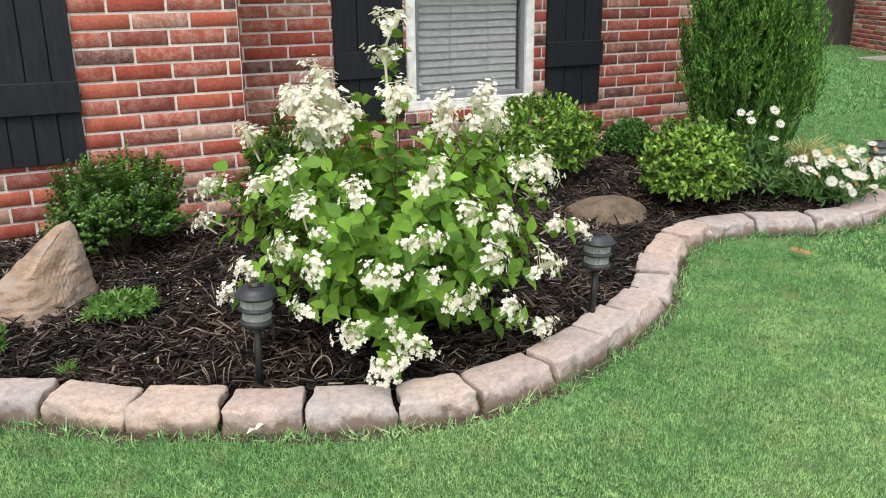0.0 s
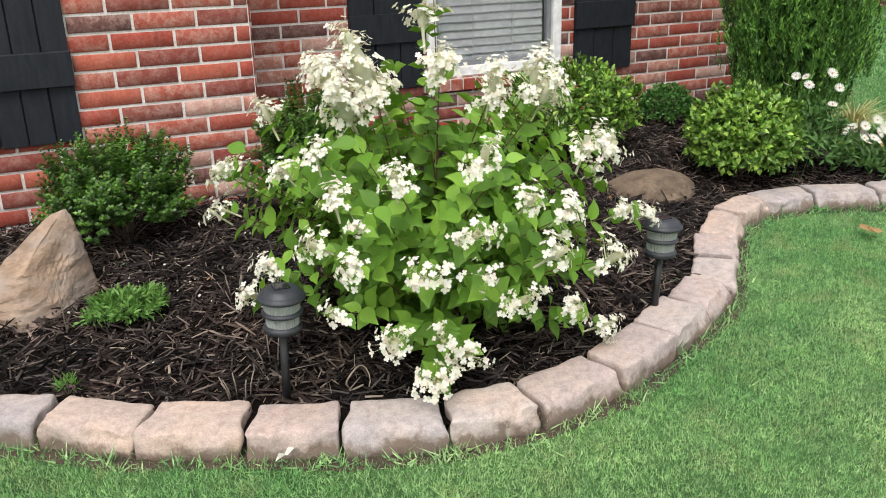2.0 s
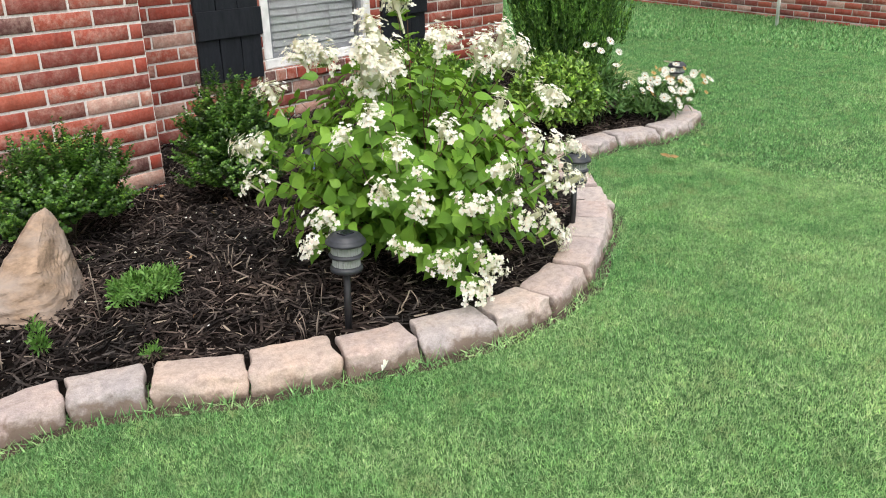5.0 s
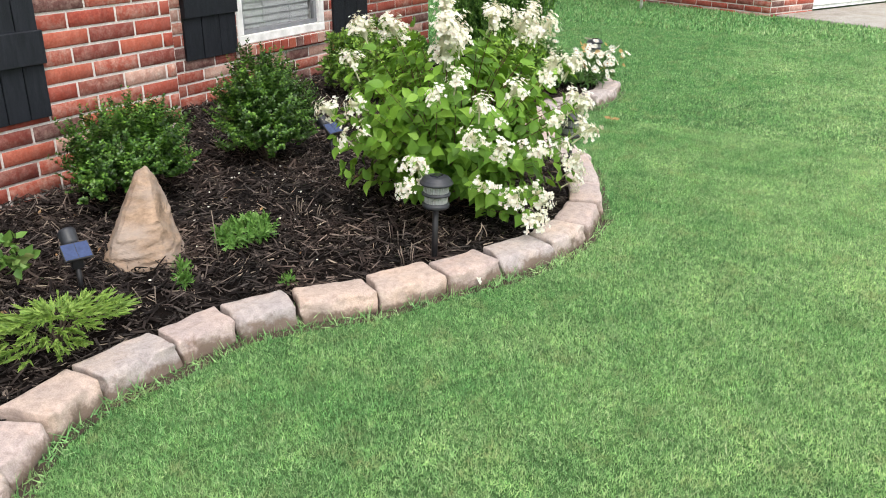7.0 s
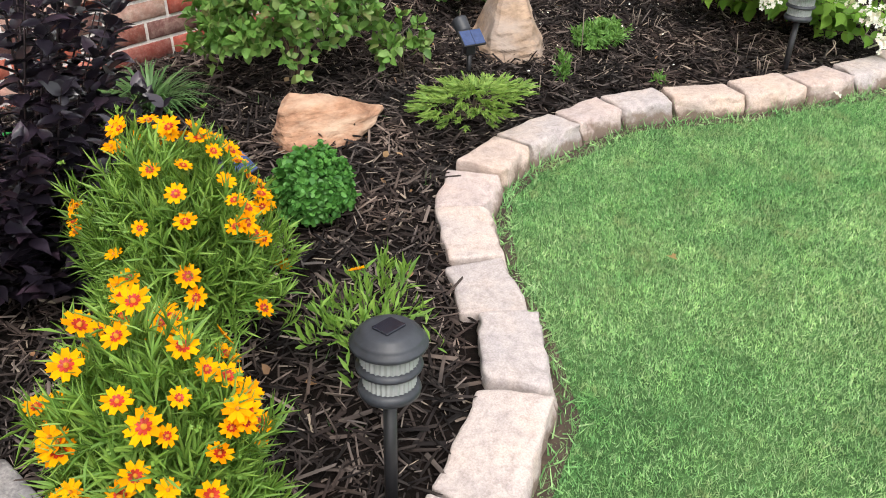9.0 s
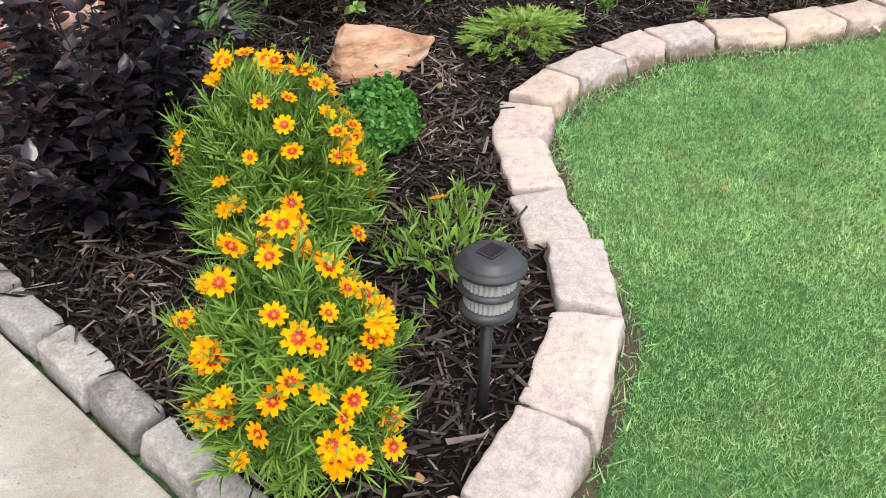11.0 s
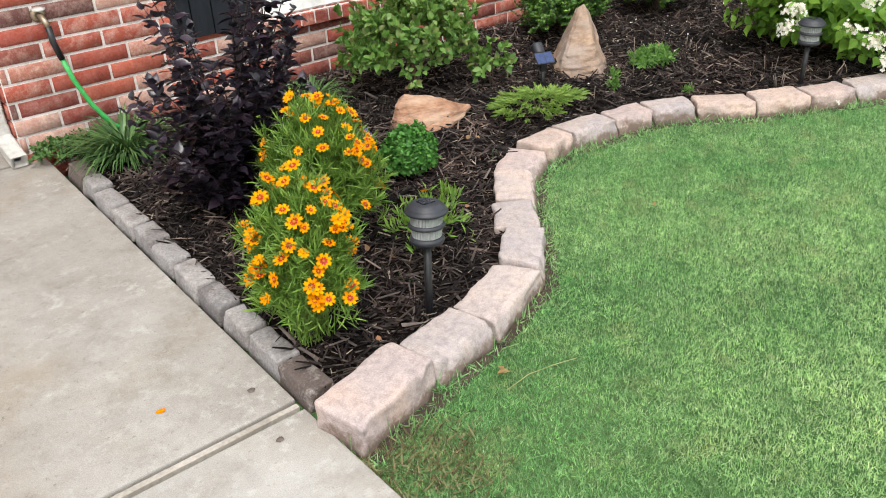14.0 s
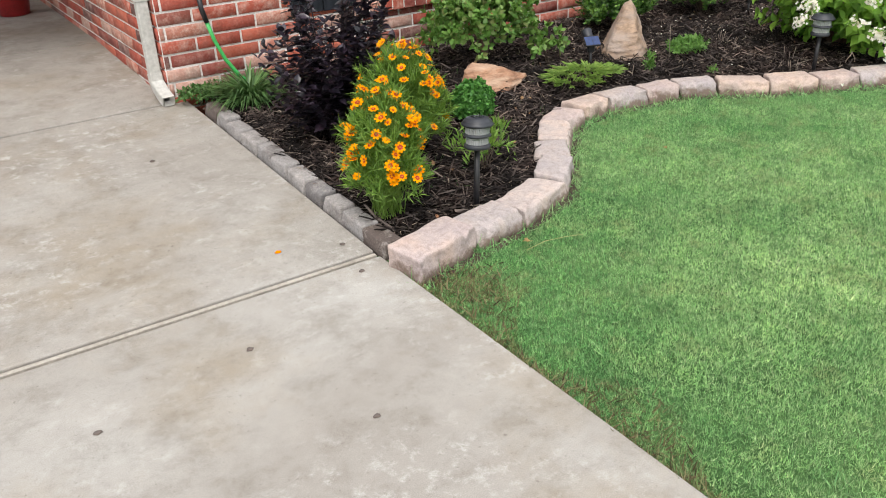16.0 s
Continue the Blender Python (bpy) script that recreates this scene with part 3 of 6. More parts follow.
# ---- ground ----
def grid_sheet(name, xs, ys, height, keep, material):
    index, verts, faces = {}, [], []
    for i in range(len(xs) - 1):
        for j in range(len(ys) - 1):
            if keep((xs[i] + xs[i + 1]) / 2, (ys[j] + ys[j + 1]) / 2):
                quad = []
                for a, b in ((i, j), (i + 1, j), (i + 1, j + 1), (i, j + 1)):
                    if (a, b) not in index:
                        index[a, b] = len(verts)
                        verts.append((xs[a], ys[b], height(xs[a], ys[b])))
                    quad.append(index[a, b])
                faces.append(quad)
    me = np_mesh(name, np.array(verts), np.array(faces), material)
    me.polygons.foreach_set("use_smooth", [True] * len(faces))
    return me


def lawn_z(x, y):
    return LAWN_Z - 0.004 + 0.003 * noise.noise(Vector((x * 0.9, y * 0.9, 1)))


axis_x = np.concatenate([np.array([-400, -120, -40, -15, -6]), np.arange(-3, 6, 0.15), np.arange(6, 14, 0.5), np.array([15, 20, 40, 120, 400])])
axis_y = np.concatenate([np.array([-400, -120, -40, -15, -6, -3]), np.arange(-2, 5, 0.15), np.arange(5, 13, 0.5), np.array([14, 20, 40, 120, 400])])
ground = part("ground", grid_sheet("ground", axis_x, axis_y, lawn_z, lambda x, y: True, LAWN), None, None)
tagged(ground, "mown green lawn with thin yellowed patches", "lawn", kind="structure")
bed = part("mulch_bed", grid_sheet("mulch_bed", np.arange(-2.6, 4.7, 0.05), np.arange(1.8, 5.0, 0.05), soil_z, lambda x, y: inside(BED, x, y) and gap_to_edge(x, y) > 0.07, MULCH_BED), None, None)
tagged(bed, "flower bed covered with dark shredded bark mulch", "mulch bed", kind="structure")

# concrete walk in slabs, with a felt strip in the first joint
walkway = thing("pavement", (0, 0, 0), "pale concrete front walk with tan stains and joints", "walkway", kind="structure")
for y0, y1 in ((-6.0, 2.046), (2.094, 4.138), (4.160, 5.69), (5.71, 9.0)):
    bm = box(-8.0, WALK_X, y0, y1, -0.12, 0.0, 0.005, 2)
    for v in bm.verts:
        v.co.z += walk_z(v.co.y) if y1 < 5.705 else 0.042 * 3.62
    part("slab", bm, CONCRETE, walkway)
part("expansion_strip", box(-8.0, WALK_X - 0.005, 2.063, 2.081, -0.1, -0.003), surface("felt_strip", (0.30, 0.27, 0.23), (0.46, 0.42, 0.37), 6, 0.9, grain=90, relief=0.4), walkway, "pale expansion strip in the joint")


# ---- brick walls ----
BRICK_L, COURSE, JOINT = 0.25, 0.0735, 0.012
BRICK_CACHE = {}


def brick_data(length, height, depth, variant):
    """A brick with chipped front arrises; x along, y into the wall, z up; origin at its front middle."""
    key = (round(length, 3), round(height, 3), variant)
    if key not in BRICK_CACHE:
        rng = random.Random(variant * 31 + 7)
        l, h, c = length / 2, height / 2, 0.0035
        jit = [rng.uniform(-0.0018, 0.0018) for _ in range(8)]
        front = [(-l + c, 0, -h + c + jit[0]), (l - c, 0, -h + c + jit[1]), (l - c, 0, h - c + jit[2]), (-l + c, 0, h - c + jit[3])]
        rim = [(-l, c + abs(jit[4]), -h), (l, c + abs(jit[5]), -h), (l, c + abs(jit[6]), h), (-l, c + abs(jit[7]), h)]
        back = [(x, depth, z) for x, _, z in rim]
        verts = front + rim + back
        faces = [(0, 1, 2, 3)] + [(a, a + 4, (a + 1) % 4 + 4, (a + 1) % 4) for a in range(4)] + [(a + 4, a + 8, (a + 1) % 4 + 8, (a + 1) % 4 + 4) for a in range(4)]
        BRICK_CACHE[key] = (np.array(verts), np.array(faces))
    return BRICK_CACHE[key]


BRICK_MESH = {}


def lay(wall, start, axis, out, length, z0, z1, holes, limit, ends=(0.0, 0.125)):
    """Running bond over a rectangle: start point, unit way along, unit way out. limit(a, z): whether a brick is a part of its own."""
    start, axis, out = Vector(start), Vector(axis), Vector(out)
    turn = Matrix((axis, -out, Vector((0, 0, 1)))).transposed().to_4x4()
    rng = random.Random(int(length * 100))
    joined, count = [], 0
    rows = int((z1 - z0) / COURSE)
    for r in range(rows):
        zc = z0 + (r + 0.5) * COURSE
        a = ends[r % 2] - BRICK_L
        while a < length:
            spans = [(max(0.0, a), min(length, a + BRICK_L))]
            for h0, h1, hz0, hz1 in holes:
                if hz0 - 0.5 * COURSE < zc < hz1:
                    spans = [s for p, q in spans for s in ((p, min(q, h0)), (max(p, h1), q)) if s[1] - s[0] > 0.03]
            for p, q in spans:
                if q - p < 0.03:
                    continue
                l, var = q - p - JOINT, rng.randrange(5)
                v, f = brick_data(l, COURSE - JOINT, 0.05, var)
                sink = rng.uniform(-0.0015, 0.002)
                place = start + axis * ((p + q) / 2) + out * (0.006 + sink) + Vector((0, 0, zc))
                if limit(a, zc) and count < 300:
                    key = (round(l, 3), var)
                    if key not in BRICK_MESH:
                        BRICK_MESH[key] = np_mesh("brick", v, f, BRICK)
                    ob = part("brick", BRICK_MESH[key], None, wall)
                    ob.matrix_basis = Matrix.Translation(place) @ turn
                    count += 1
                else:
                    m = np.array(turn.to_3x3())
                    joined.append((v @ m.T + np.array(place), f))
            a += BRICK_L
    if joined:
        ob = part("brickwork", np_mesh("brickwork", *merge(joined), BRICK_JOINED), None, wall)
        tagged(ob, kind="stuff")


def wall_slab(name, x0, x1, y0, y1, z0, z1, hole, label):
    """A wall along x with one opening right through it."""
    bm = bmesh.new()
    pieces = [(x0, x1, z0, z1)] if hole is None else [(x0, hole[0], z0, z1), (hole[1], x1, z0, z1), (hole[0], hole[1], z0, hole[2]), (hole[0], hole[1], hole[3], z1)]
    for a, b, c, d in pieces:
        bmesh.ops.create_cube(bm, size=1.0, matrix=Matrix.LocRotScale(((a + b) / 2, (y0 + y1) / 2, (c + d) / 2), None, (b - a, y1 - y0, d - c)))
    ob = part(name, bm, MORTAR, None)
    return tagged(ob, label, "wall", kind="structure")


WIN_A, WIN_B = (-1.37, -0.27, 0.455, 1.80), (2.065, 2.935, 0.43, 1.80)
WALL_TOP, FOOT = 2.6, -0.0325
wall_front = wall_slab("wall_front", SIDE_X + 0.002, STEP_X - 0.002, FRONT_Y, FRONT_Y + 0.22, -0.1, WALL_TOP, WIN_A, "red brick front wall with pale mortar")
wall_recess = wall_slab("wall_recess", STEP_X - 0.1, END_X - 0.002, RECESS_Y, RECESS_Y + 0.22, -0.1, WALL_TOP, WIN_B, "red brick wall set back from the front")
wall_side = tagged(part("wall_side", box(SIDE_X, SIDE_X + 0.2, FRONT_Y + 0.2, 9.0, -0.1, WALL_TOP), MORTAR, None), "red brick side wall beside the walk", "wall", kind="structure")
wall_return = tagged(part("wall_return", box(STEP_X - 0.2, STEP_X, FRONT_Y + 0.21, RECESS_Y - 0.001, -0.1, WALL_TOP), MORTAR, None), "short brick return of the front wall", "wall", kind="structure")
wall_end = tagged(part("wall_end", box(END_X - 0.2, END_X, RECESS_Y + 0.2, 9.0, -0.1, WALL_TOP), MORTAR, None), "red brick end wall of the house", "wall", kind="structure")
wall_back = tagged(part("wall_back", box(SIDE_X, END_X, 9.0, 9.2, -0.1, WALL_TOP), MORTAR, None), "brick back wall of the house", "wall", kind="structure")
ceiling = tagged(part("ceiling", box(SIDE_X + 0.2, END_X - 0.2, FRONT_Y + 0.22, 9.0, WALL_TOP - 0.1, WALL_TOP), DARK_ROOM, None), "plain dim ceiling behind the windows", "ceiling", kind="structure")
roof = bmesh.new()
for quad in (((SIDE_X - 0.2, 3.95, 2.60), (END_X + 0.2, 3.95, 2.60), (END_X + 0.2, 6.6, 4.3), (SIDE_X - 0.2, 6.6, 4.3)), ((SIDE_X - 0.2, 6.6, 4.3), (END_X + 0.2, 6.6, 4.3), (END_X + 0.2, 9.6, 2.56), (SIDE_X - 0.2, 9.6, 2.56))):
    roof.faces.new([roof.verts.new(p) for p in quad])
bmesh.ops.solidify(roof, geom=roof.faces[:], thickness=0.12)
tagged(part("roof", roof, ROOF, None), "dark shingle roof of the brick house", "roof", kind="structure")


# unseen ceiling and back wall, added to cut skylight on slab and side wall
tagged(part("ceiling_porch", box(-5.6, SIDE_X - 0.002, 4.35, 9.2, WALL_TOP, WALL_TOP + 0.12), WHITE_VINYL, None), "unseen white ceiling added to shade the porch slab", "ceiling", kind="structure")
tagged(part("wall_porch", box(-5.6, SIDE_X - 0.002, 8.98, 9.2, -0.1, WALL_TOP - 0.002), MORTAR, None), "unseen plain wall added at the back of the porch", "wall", kind="structure")


# ---- windows, shutters ----
def window(name, x0, x1, z0, z1, y, label):
    w = thing(name, (x0, y, z0), label, "window", kind="structure")
    wd, ht = x1 - x0, z1 - z0
    fr = 0.055
    for n, bm in (("frame_bottom", box(0, wd, -0.012, 0.10, 0, fr, 0.004)), ("frame_top", box(0, wd, -0.012, 0.10, ht - fr, ht, 0.004)),
                  ("frame_side", box(0, fr, -0.010, 0.10, fr + 0.001, ht - fr - 0.001, 0.004)), ("frame_side", box(wd - fr, wd, -0.010, 0.10, fr + 0.001, ht - fr - 0.001, 0.004))):
        part(n, bm, WHITE_VINYL, w)
    s = 0.028
    for n, bm in (("sash_bottom", box(fr, wd - fr, 0.012, 0.05, fr, fr + s, 0.003)), ("sash_side", box(fr, fr + s, 0.014, 0.05, fr + s, ht - fr, 0.003)),
                  ("sash_side", box(wd - fr - s, wd - fr, 0.014, 0.05, fr + s, ht - fr, 0.003)), ("meeting_rail", box(fr + s, wd - fr - s, 0.012, 0.05, ht * 0.52, ht * 0.52 + 0.04, 0.003))):
        part(n, bm, GREY_VINYL, w, "grey window sash")
    pane = part("pane", box(fr + s, wd - fr - s, 0.030, 0.034, fr + s, ht - fr), GLASS, w, "clear window glass")
    pane.visible_shadow = False
    blind = part("blind", box(fr + 0.03, wd - fr - 0.03, 0.055, 0.09, ht - fr - 0.05, ht - fr, 0.004), BLIND, w, "closed white slatted blind")
    slat = box(fr + 0.032, wd - fr - 0.032, -0.0014, 0.0014, -0.0262, 0.0262, 0.001)
    slat.transform(Matrix.Rotation(radians(-14), 4, "X"))
    me = bpy.data.meshes.new("slat")
    slat.to_mesh(me)
    slat.free()
    z = fr + 0.035
    while z < ht - fr - 0.06:
        ob = part("slat", me, BLIND, blind)
        ob.location = (0, 0.068, z)
        ob.rotation_euler = (radians(random.uniform(-1.5, 1.5)), 0, 0)
        z += 0.0455
    for fx in (0.36, 0.66):
        part("cord", box(wd * fx - 0.006, wd * fx + 0.006, 0.0560, 0.0570, fr + 0.02, ht - fr - 0.05), BLIND, blind)
    return w


window("window_1", *WIN_A, FRONT_Y + 0.004, "white framed window with closed white blinds")
window("window_2", *WIN_B, RECESS_Y + 0.004, "white framed window with closed white blinds")
room = thing("room_lining", (0, 0, 0), "dim plain room behind the window blinds", "interior", kind="structure")
for x0, x1, y in ((-1.5, -0.15, FRONT_Y + 0.23), (1.9, 3.1, RECESS_Y + 0.23)):
    part("lining", box(x0, x1, y + 0.5, y + 0.55, 0.2, 2.2), DARK_ROOM, room)


def sill(x0, x1, y, z):
    """A row of bricks on edge under the window."""
    s = thing("window_sill", (x0, y, z), "projecting row of red bricks under the window", "window sill", kind="structure")
    n = round((x1 - x0) / 0.078)
    step = (x1 - x0) / n
    part("mortar_bed", box(0.0, x1 - x0, -0.022, 0.0, -0.062, 0.0), MORTAR, s)
    for k in range(n):
        bm = box(-step / 2 + 0.005, step / 2 - 0.005, -0.032 + random.uniform(0, 0.003), 0.02, -0.068, 0.006, 0.004)
        for v in bm.verts:
            v.co.z -= 0.010 if v.co.y < -0.01 and v.co.z > -0.02 else 0
        b = part("brick", bm, BRICK, s)
        b.location = ((k + 0.5) * step, 0, 0)


sill(-1.42, -0.235, FRONT_Y - 0.004, WIN_A[2] - 0.008)
sill(2.03, 2.985, RECESS_Y - 0.004, WIN_B[2] - 0.008)


def shutter(x0, x1, z0, z1, y, battens, boards):
    s = thing("shutter", (x0, y, z0), "black painted board and batten wooden shutter", "shutter", "window shutters")
    wd, ht = x1 - x0, z1 - z0
    bw = wd / boards
    for k in range(boards):
        part("board", box(k * bw + 0.0025, (k + 1) * bw - 0.0025, -0.020 + random.uniform(-.001, .001), 0.0, random.uniform(0, 0.004), ht, 0.002), BLACK_PAINT, s)
    part("backing", box(0.01, wd - 0.01, -0.006, 0.004, 0.012, ht - 0.01), BLACK_PAINT, s)
    for b0, b1 in battens:
        part("batten", box(-0.002, wd + 0.002, -0.043, -0.0215, b0 - z0, b1 - z0, 0.003), BLACK_PAINT, s)


shutter(-0.185, 0.215, 0.435, 1.85, FRONT_Y - 0.004, ((0.66, 0.795), (1.50, 1.63)), 4)
shutter(-1.83, -1.43, 0.435, 1.85, FRONT_Y - 0.004, ((0.66, 0.795), (1.50, 1.63)), 4)
shutter(1.605, 2.035, 0.395, 1.85, RECESS_Y - 0.004, ((0.645, 0.80), (1.50, 1.63)), 3)
shutter(3.02, 3.44, 0.39, 1.85, RECESS_Y - 0.004, ((0.645, 0.80), (1.50, 1.63)), 3)


# ---- edging stones ----
def edging_block(length, depth, height, seed, rough=1.0, left=0.0, right=0.0):
    """A tumbled block with a flat top, worn arrises and a split front; x along, y inwards from the outer foot, z up; left, right: how the ends splay inwards."""
    bm = bmesh.new()
    rng = random.Random(seed)
    nx, ny, nz = 16, 9, 8
    slope, tip = rng.uniform(0.006, 0.024) * rough, rng.uniform(-0.014, 0.014) * rough
    r = rng.uniform(0.006, 0.012)
    half = Vector((length / 2, depth / 2, height / 2))
    index = {}

    def even(k, n):
        return math.sin((k / n - 0.5) * math.pi * 0.86) / math.sin(0.43 * math.pi)

    for i in range(nx + 1):
        for j in range(ny + 1):
            for k in range(nz + 1):
                if i in (0, nx) or j in (0, ny) or k in (0, nz):
                    p = Vector((even(i, nx) * half.x, even(j, ny) * half.y, even(k, nz) * half.z))
                    q = Vector([max(-(h - r), min(h - r, c)) for c, h in zip(p, half)])
                    d = p - q
                    if d.length > 1e-6:
                        p = q + d.normalized() * r
                    x, y, z = p.x, p.y + half.y, p.z + half.z
                    s = Vector((x * 11 + seed * 3.7, y * 11, z * 11))
                    up, front = z / height, 1 - y / depth
                    bend = noise.noise(Vector((x * 15 + seed * 5.1, 0, up * 2)))
                    y += front * (slope * max(0.0, up - 0.35) * 1.5 + (tip * x / half.x + 0.017 * rough * bend) * max(0.0, up - 0.2))
                    # chips knocked off the front arris
                    if up > 0.8 and front > 0.75:
                        z -= rough * 0.045 * max(0.0, noise.noise(Vector((x * 26 + seed * 9, 0, 0))) - 0.02)
                    # uneven outline of the top
                    if up > 0.5:
                        x += rough * 0.012 * noise.noise(Vector((seed * 2.1, y * 14, i // 9 * 5)))
                        y += rough * (0.010 * noise.noise(Vector((x * 16, seed * 4.3, 7))) if front < 0.2 else 0)
                    t = x / length + 0.5
                    x += y * (left * (1 - t) + right * t)
                    amp = rough * (0.011 if front > 0.7 and up < 0.90 else 0.0038)
                    d = Vector((noise.fractal(s, 0.8, 2.0, 4), noise.fractal(s + Vector((5, 1, 2)), 0.8, 2.0, 4), 0.6 * noise.fractal(s + Vector((1, 7, 2)), 0.8, 2.0, 4)))
                    index[i, j, k] = bm.verts.new(Vector((x, y, z)) + amp * d)

    def face(*ks):
        bm.faces.new([index[k] for k in ks]).smooth = True

    for i in range(nx):
        for j in range(ny):
            face((i, j, 0), (i, j + 1, 0), (i + 1, j + 1, 0), (i + 1, j, 0))
            face((i, j, nz), (i + 1, j, nz), (i + 1, j + 1, nz), (i, j + 1, nz))
        for k in range(nz):
            face((i, 0, k), (i + 1, 0, k), (i + 1, 0, k + 1), (i, 0, k + 1))
            face((i, ny, k), (i, ny, k + 1), (i + 1, ny, k + 1), (i + 1, ny, k))
    for j in range(ny):
        for k in range(nz):
            face((0, j, k), (0, j, k + 1), (0, j + 1, k + 1), (0, j + 1, k))
            face((nx, j, k), (nx, j + 1, k), (nx, j + 1, k + 1), (nx, j, k + 1))
    for e in bm.edges:
        e.smooth = e.calc_face_angle(0.0) < 0.42
    return bm


def heading(i):
    (xa, ya), (xb, yb) = EDGE[i], EDGE[i + 1]
    return math.atan2(yb - ya, xb - xa)


edging = thing("garden_edging", (0, 0, 0), "curved row of tumbled tan concrete edging stones", "garden edging")
TURNS = [0.0] + [(heading(i) - heading(i - 1) + math.pi) % (2 * math.pi) - math.pi for i in range(1, len(EDGE) - 1)] + [0.0]
for n, ((xa, ya), (xb, yb)) in enumerate(zip(EDGE, EDGE[1:])):
    ln = math.hypot(xb - xa, yb - ya)
    tall = 0.108 if n == 0 else 0.086 + random.uniform(-0.006, 0.006)
    gap = random.uniform(0.006, 0.016)
    block = edging_block(ln - gap, 0.165 if n == 0 else 0.152 + random.uniform(-.01, .012), tall, n + 1, 1.0, 0.04 + math.tan(TURNS[n] / 2), -0.04 - math.tan(TURNS[n + 1] / 2))
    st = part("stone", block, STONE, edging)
    st.matrix_basis = pose((xa + xb) / 2, (ya + yb) / 2, -0.028, random.uniform(-2.5, 2.5), random.uniform(-1.5, 1.5), math.degrees(heading(n)) + random.uniform(-1.5, 1.5))

paver_edging = thing("paver_edging", (0, 0, 0), "straight row of worn grey pavers along the walk", "garden edging")
y = 2.035
for n in range(11):
    ln = random.choice((0.16, 0.18, 0.20, 0.18)) if n else 0.17
    bm = edging_block(ln - 0.011, 0.080, 0.080, 60 + n, 0.45)
    pv = part("paver", bm, PAVER, paver_edging)
    pv.matrix_basis = pose(WALK_X + 0.012 + random.uniform(-.004, .004), y + ln / 2, -0.030 + walk_z(y) + random.uniform(-.005, .003), 0, random.uniform(-2, 2), -90 + random.uniform(-2, 2))
    y += ln


# ---- neighbouring house, fence ----
N_AT, N_WAY = Vector((9.05, 2.93, 0)), Vector((0.42, 0.907, 0)).normalized()
N_OUT = Vector((-N_WAY.y, N_WAY.x, 0))
N_IN = -N_OUT


def oriented(a0, a1, b0, b1, z0, z1, bevel=0.0):
    """A box in the neighbour's own axes: a along its side wall, b away from us."""
    bm = box(a0, a1, b0, b1, z0, z1, bevel)
    bm.transform(Matrix((N_WAY, N_IN, Vector((0, 0, 1)))).transposed().to_4x4())
    bm.transform(Matrix.Translation(N_AT))
    bmesh.ops.recalc_face_normals(bm, faces=bm.faces[:])
    return bm


neighbour = thing("neighbour_house", (0, 0, 0), "low red brick house beyond the lawn", "house")
nwall = part("wall", oriented(0, 8.2, 0, 0.25, -0.1, 2.6), MORTAR, neighbour, "red brick side wall")
lay(nwall, N_AT, N_WAY, N_OUT, 8.2, -0.05, 2.55, [], lambda a, z: z < 0.35 and a < 6)
nfront = part("wall", oriented(-0.001, 0.25, 0.25, 0.85, -0.1, 2.6), MORTAR, neighbour, "brick pier beside the garage door")
lay(nfront, N_AT, N_IN, -N_WAY, 0.85, -0.05, 2.55, [], lambda a, z: z < 0.5)
gdoor = part("garage_door", oriented(0.12, 0.18, 0.85, 5.6, 0.0, 2.2), WHITE_VINYL, neighbour, "pale garage door")
for k in range(4):
    part("panel", oriented(0.105, 0.12, 0.9, 5.5, 0.04 + k * 0.54, 0.54 + k * 0.54, 0.006), WHITE_VINYL, gdoor)
part("wall", oriented(0.0, 0.25, 0.85, 5.6, 2.2, 2.6), MORTAR, neighbour)
part("wall", oriented(0.0, 0.25, 5.6, 8.0, -0.1, 2.6), MORTAR, neighbour)
part("roof", oriented(-0.5, 8.7, -0.4, 8.4, 2.6, 2.75), ROOF, neighbour)
driveway = part("driveway", oriented(-9.0, 0.0, 0.12, 7.5, -0.12, 0.005, 0.01), CONCRETE, None)
tagged(driveway, "pale concrete driveway of the next house", "driveway", kind="structure")
post = thing("marker_post", (9.15, 4.56, -0.05), "thin white post standing in the lawn", "post")
part("stake", lathe([(0.02, 0.0), (0.02, 0.9), (0.012, 0.91)], 12), WHITE_VINYL, post)
slab_far = part("stepping_slab", box(10.9, 11.7, 8.0, 8.9, -0.06, 0.02, 0.01), CONCRETE, None)
tagged(slab_far, "small concrete slab in the far lawn", "slab")
fence = thing("fence", (0, 0, 0), "weathered grey wooden board fence", "fence")
for k in range(46):
    x = 12.95 - k * 0.145
    fb = part("board", box(-0.0735, 0.0735, -0.01, 0.01, -0.05, 1.75 + random.uniform(-.01, .01), 0.003), FENCE_WOOD, fence)
    fb.location, fb.rotation_euler = (x, 10.75 + (12.95 - x) * 0.25, 0), (0, 0, -0.245)
for z in (0.4, 1.4):
    rail = part("rail", tube([(12.95, 10.80, z), (6.4, 12.44, z)], 0.04, 4), FENCE_WOOD, fence)


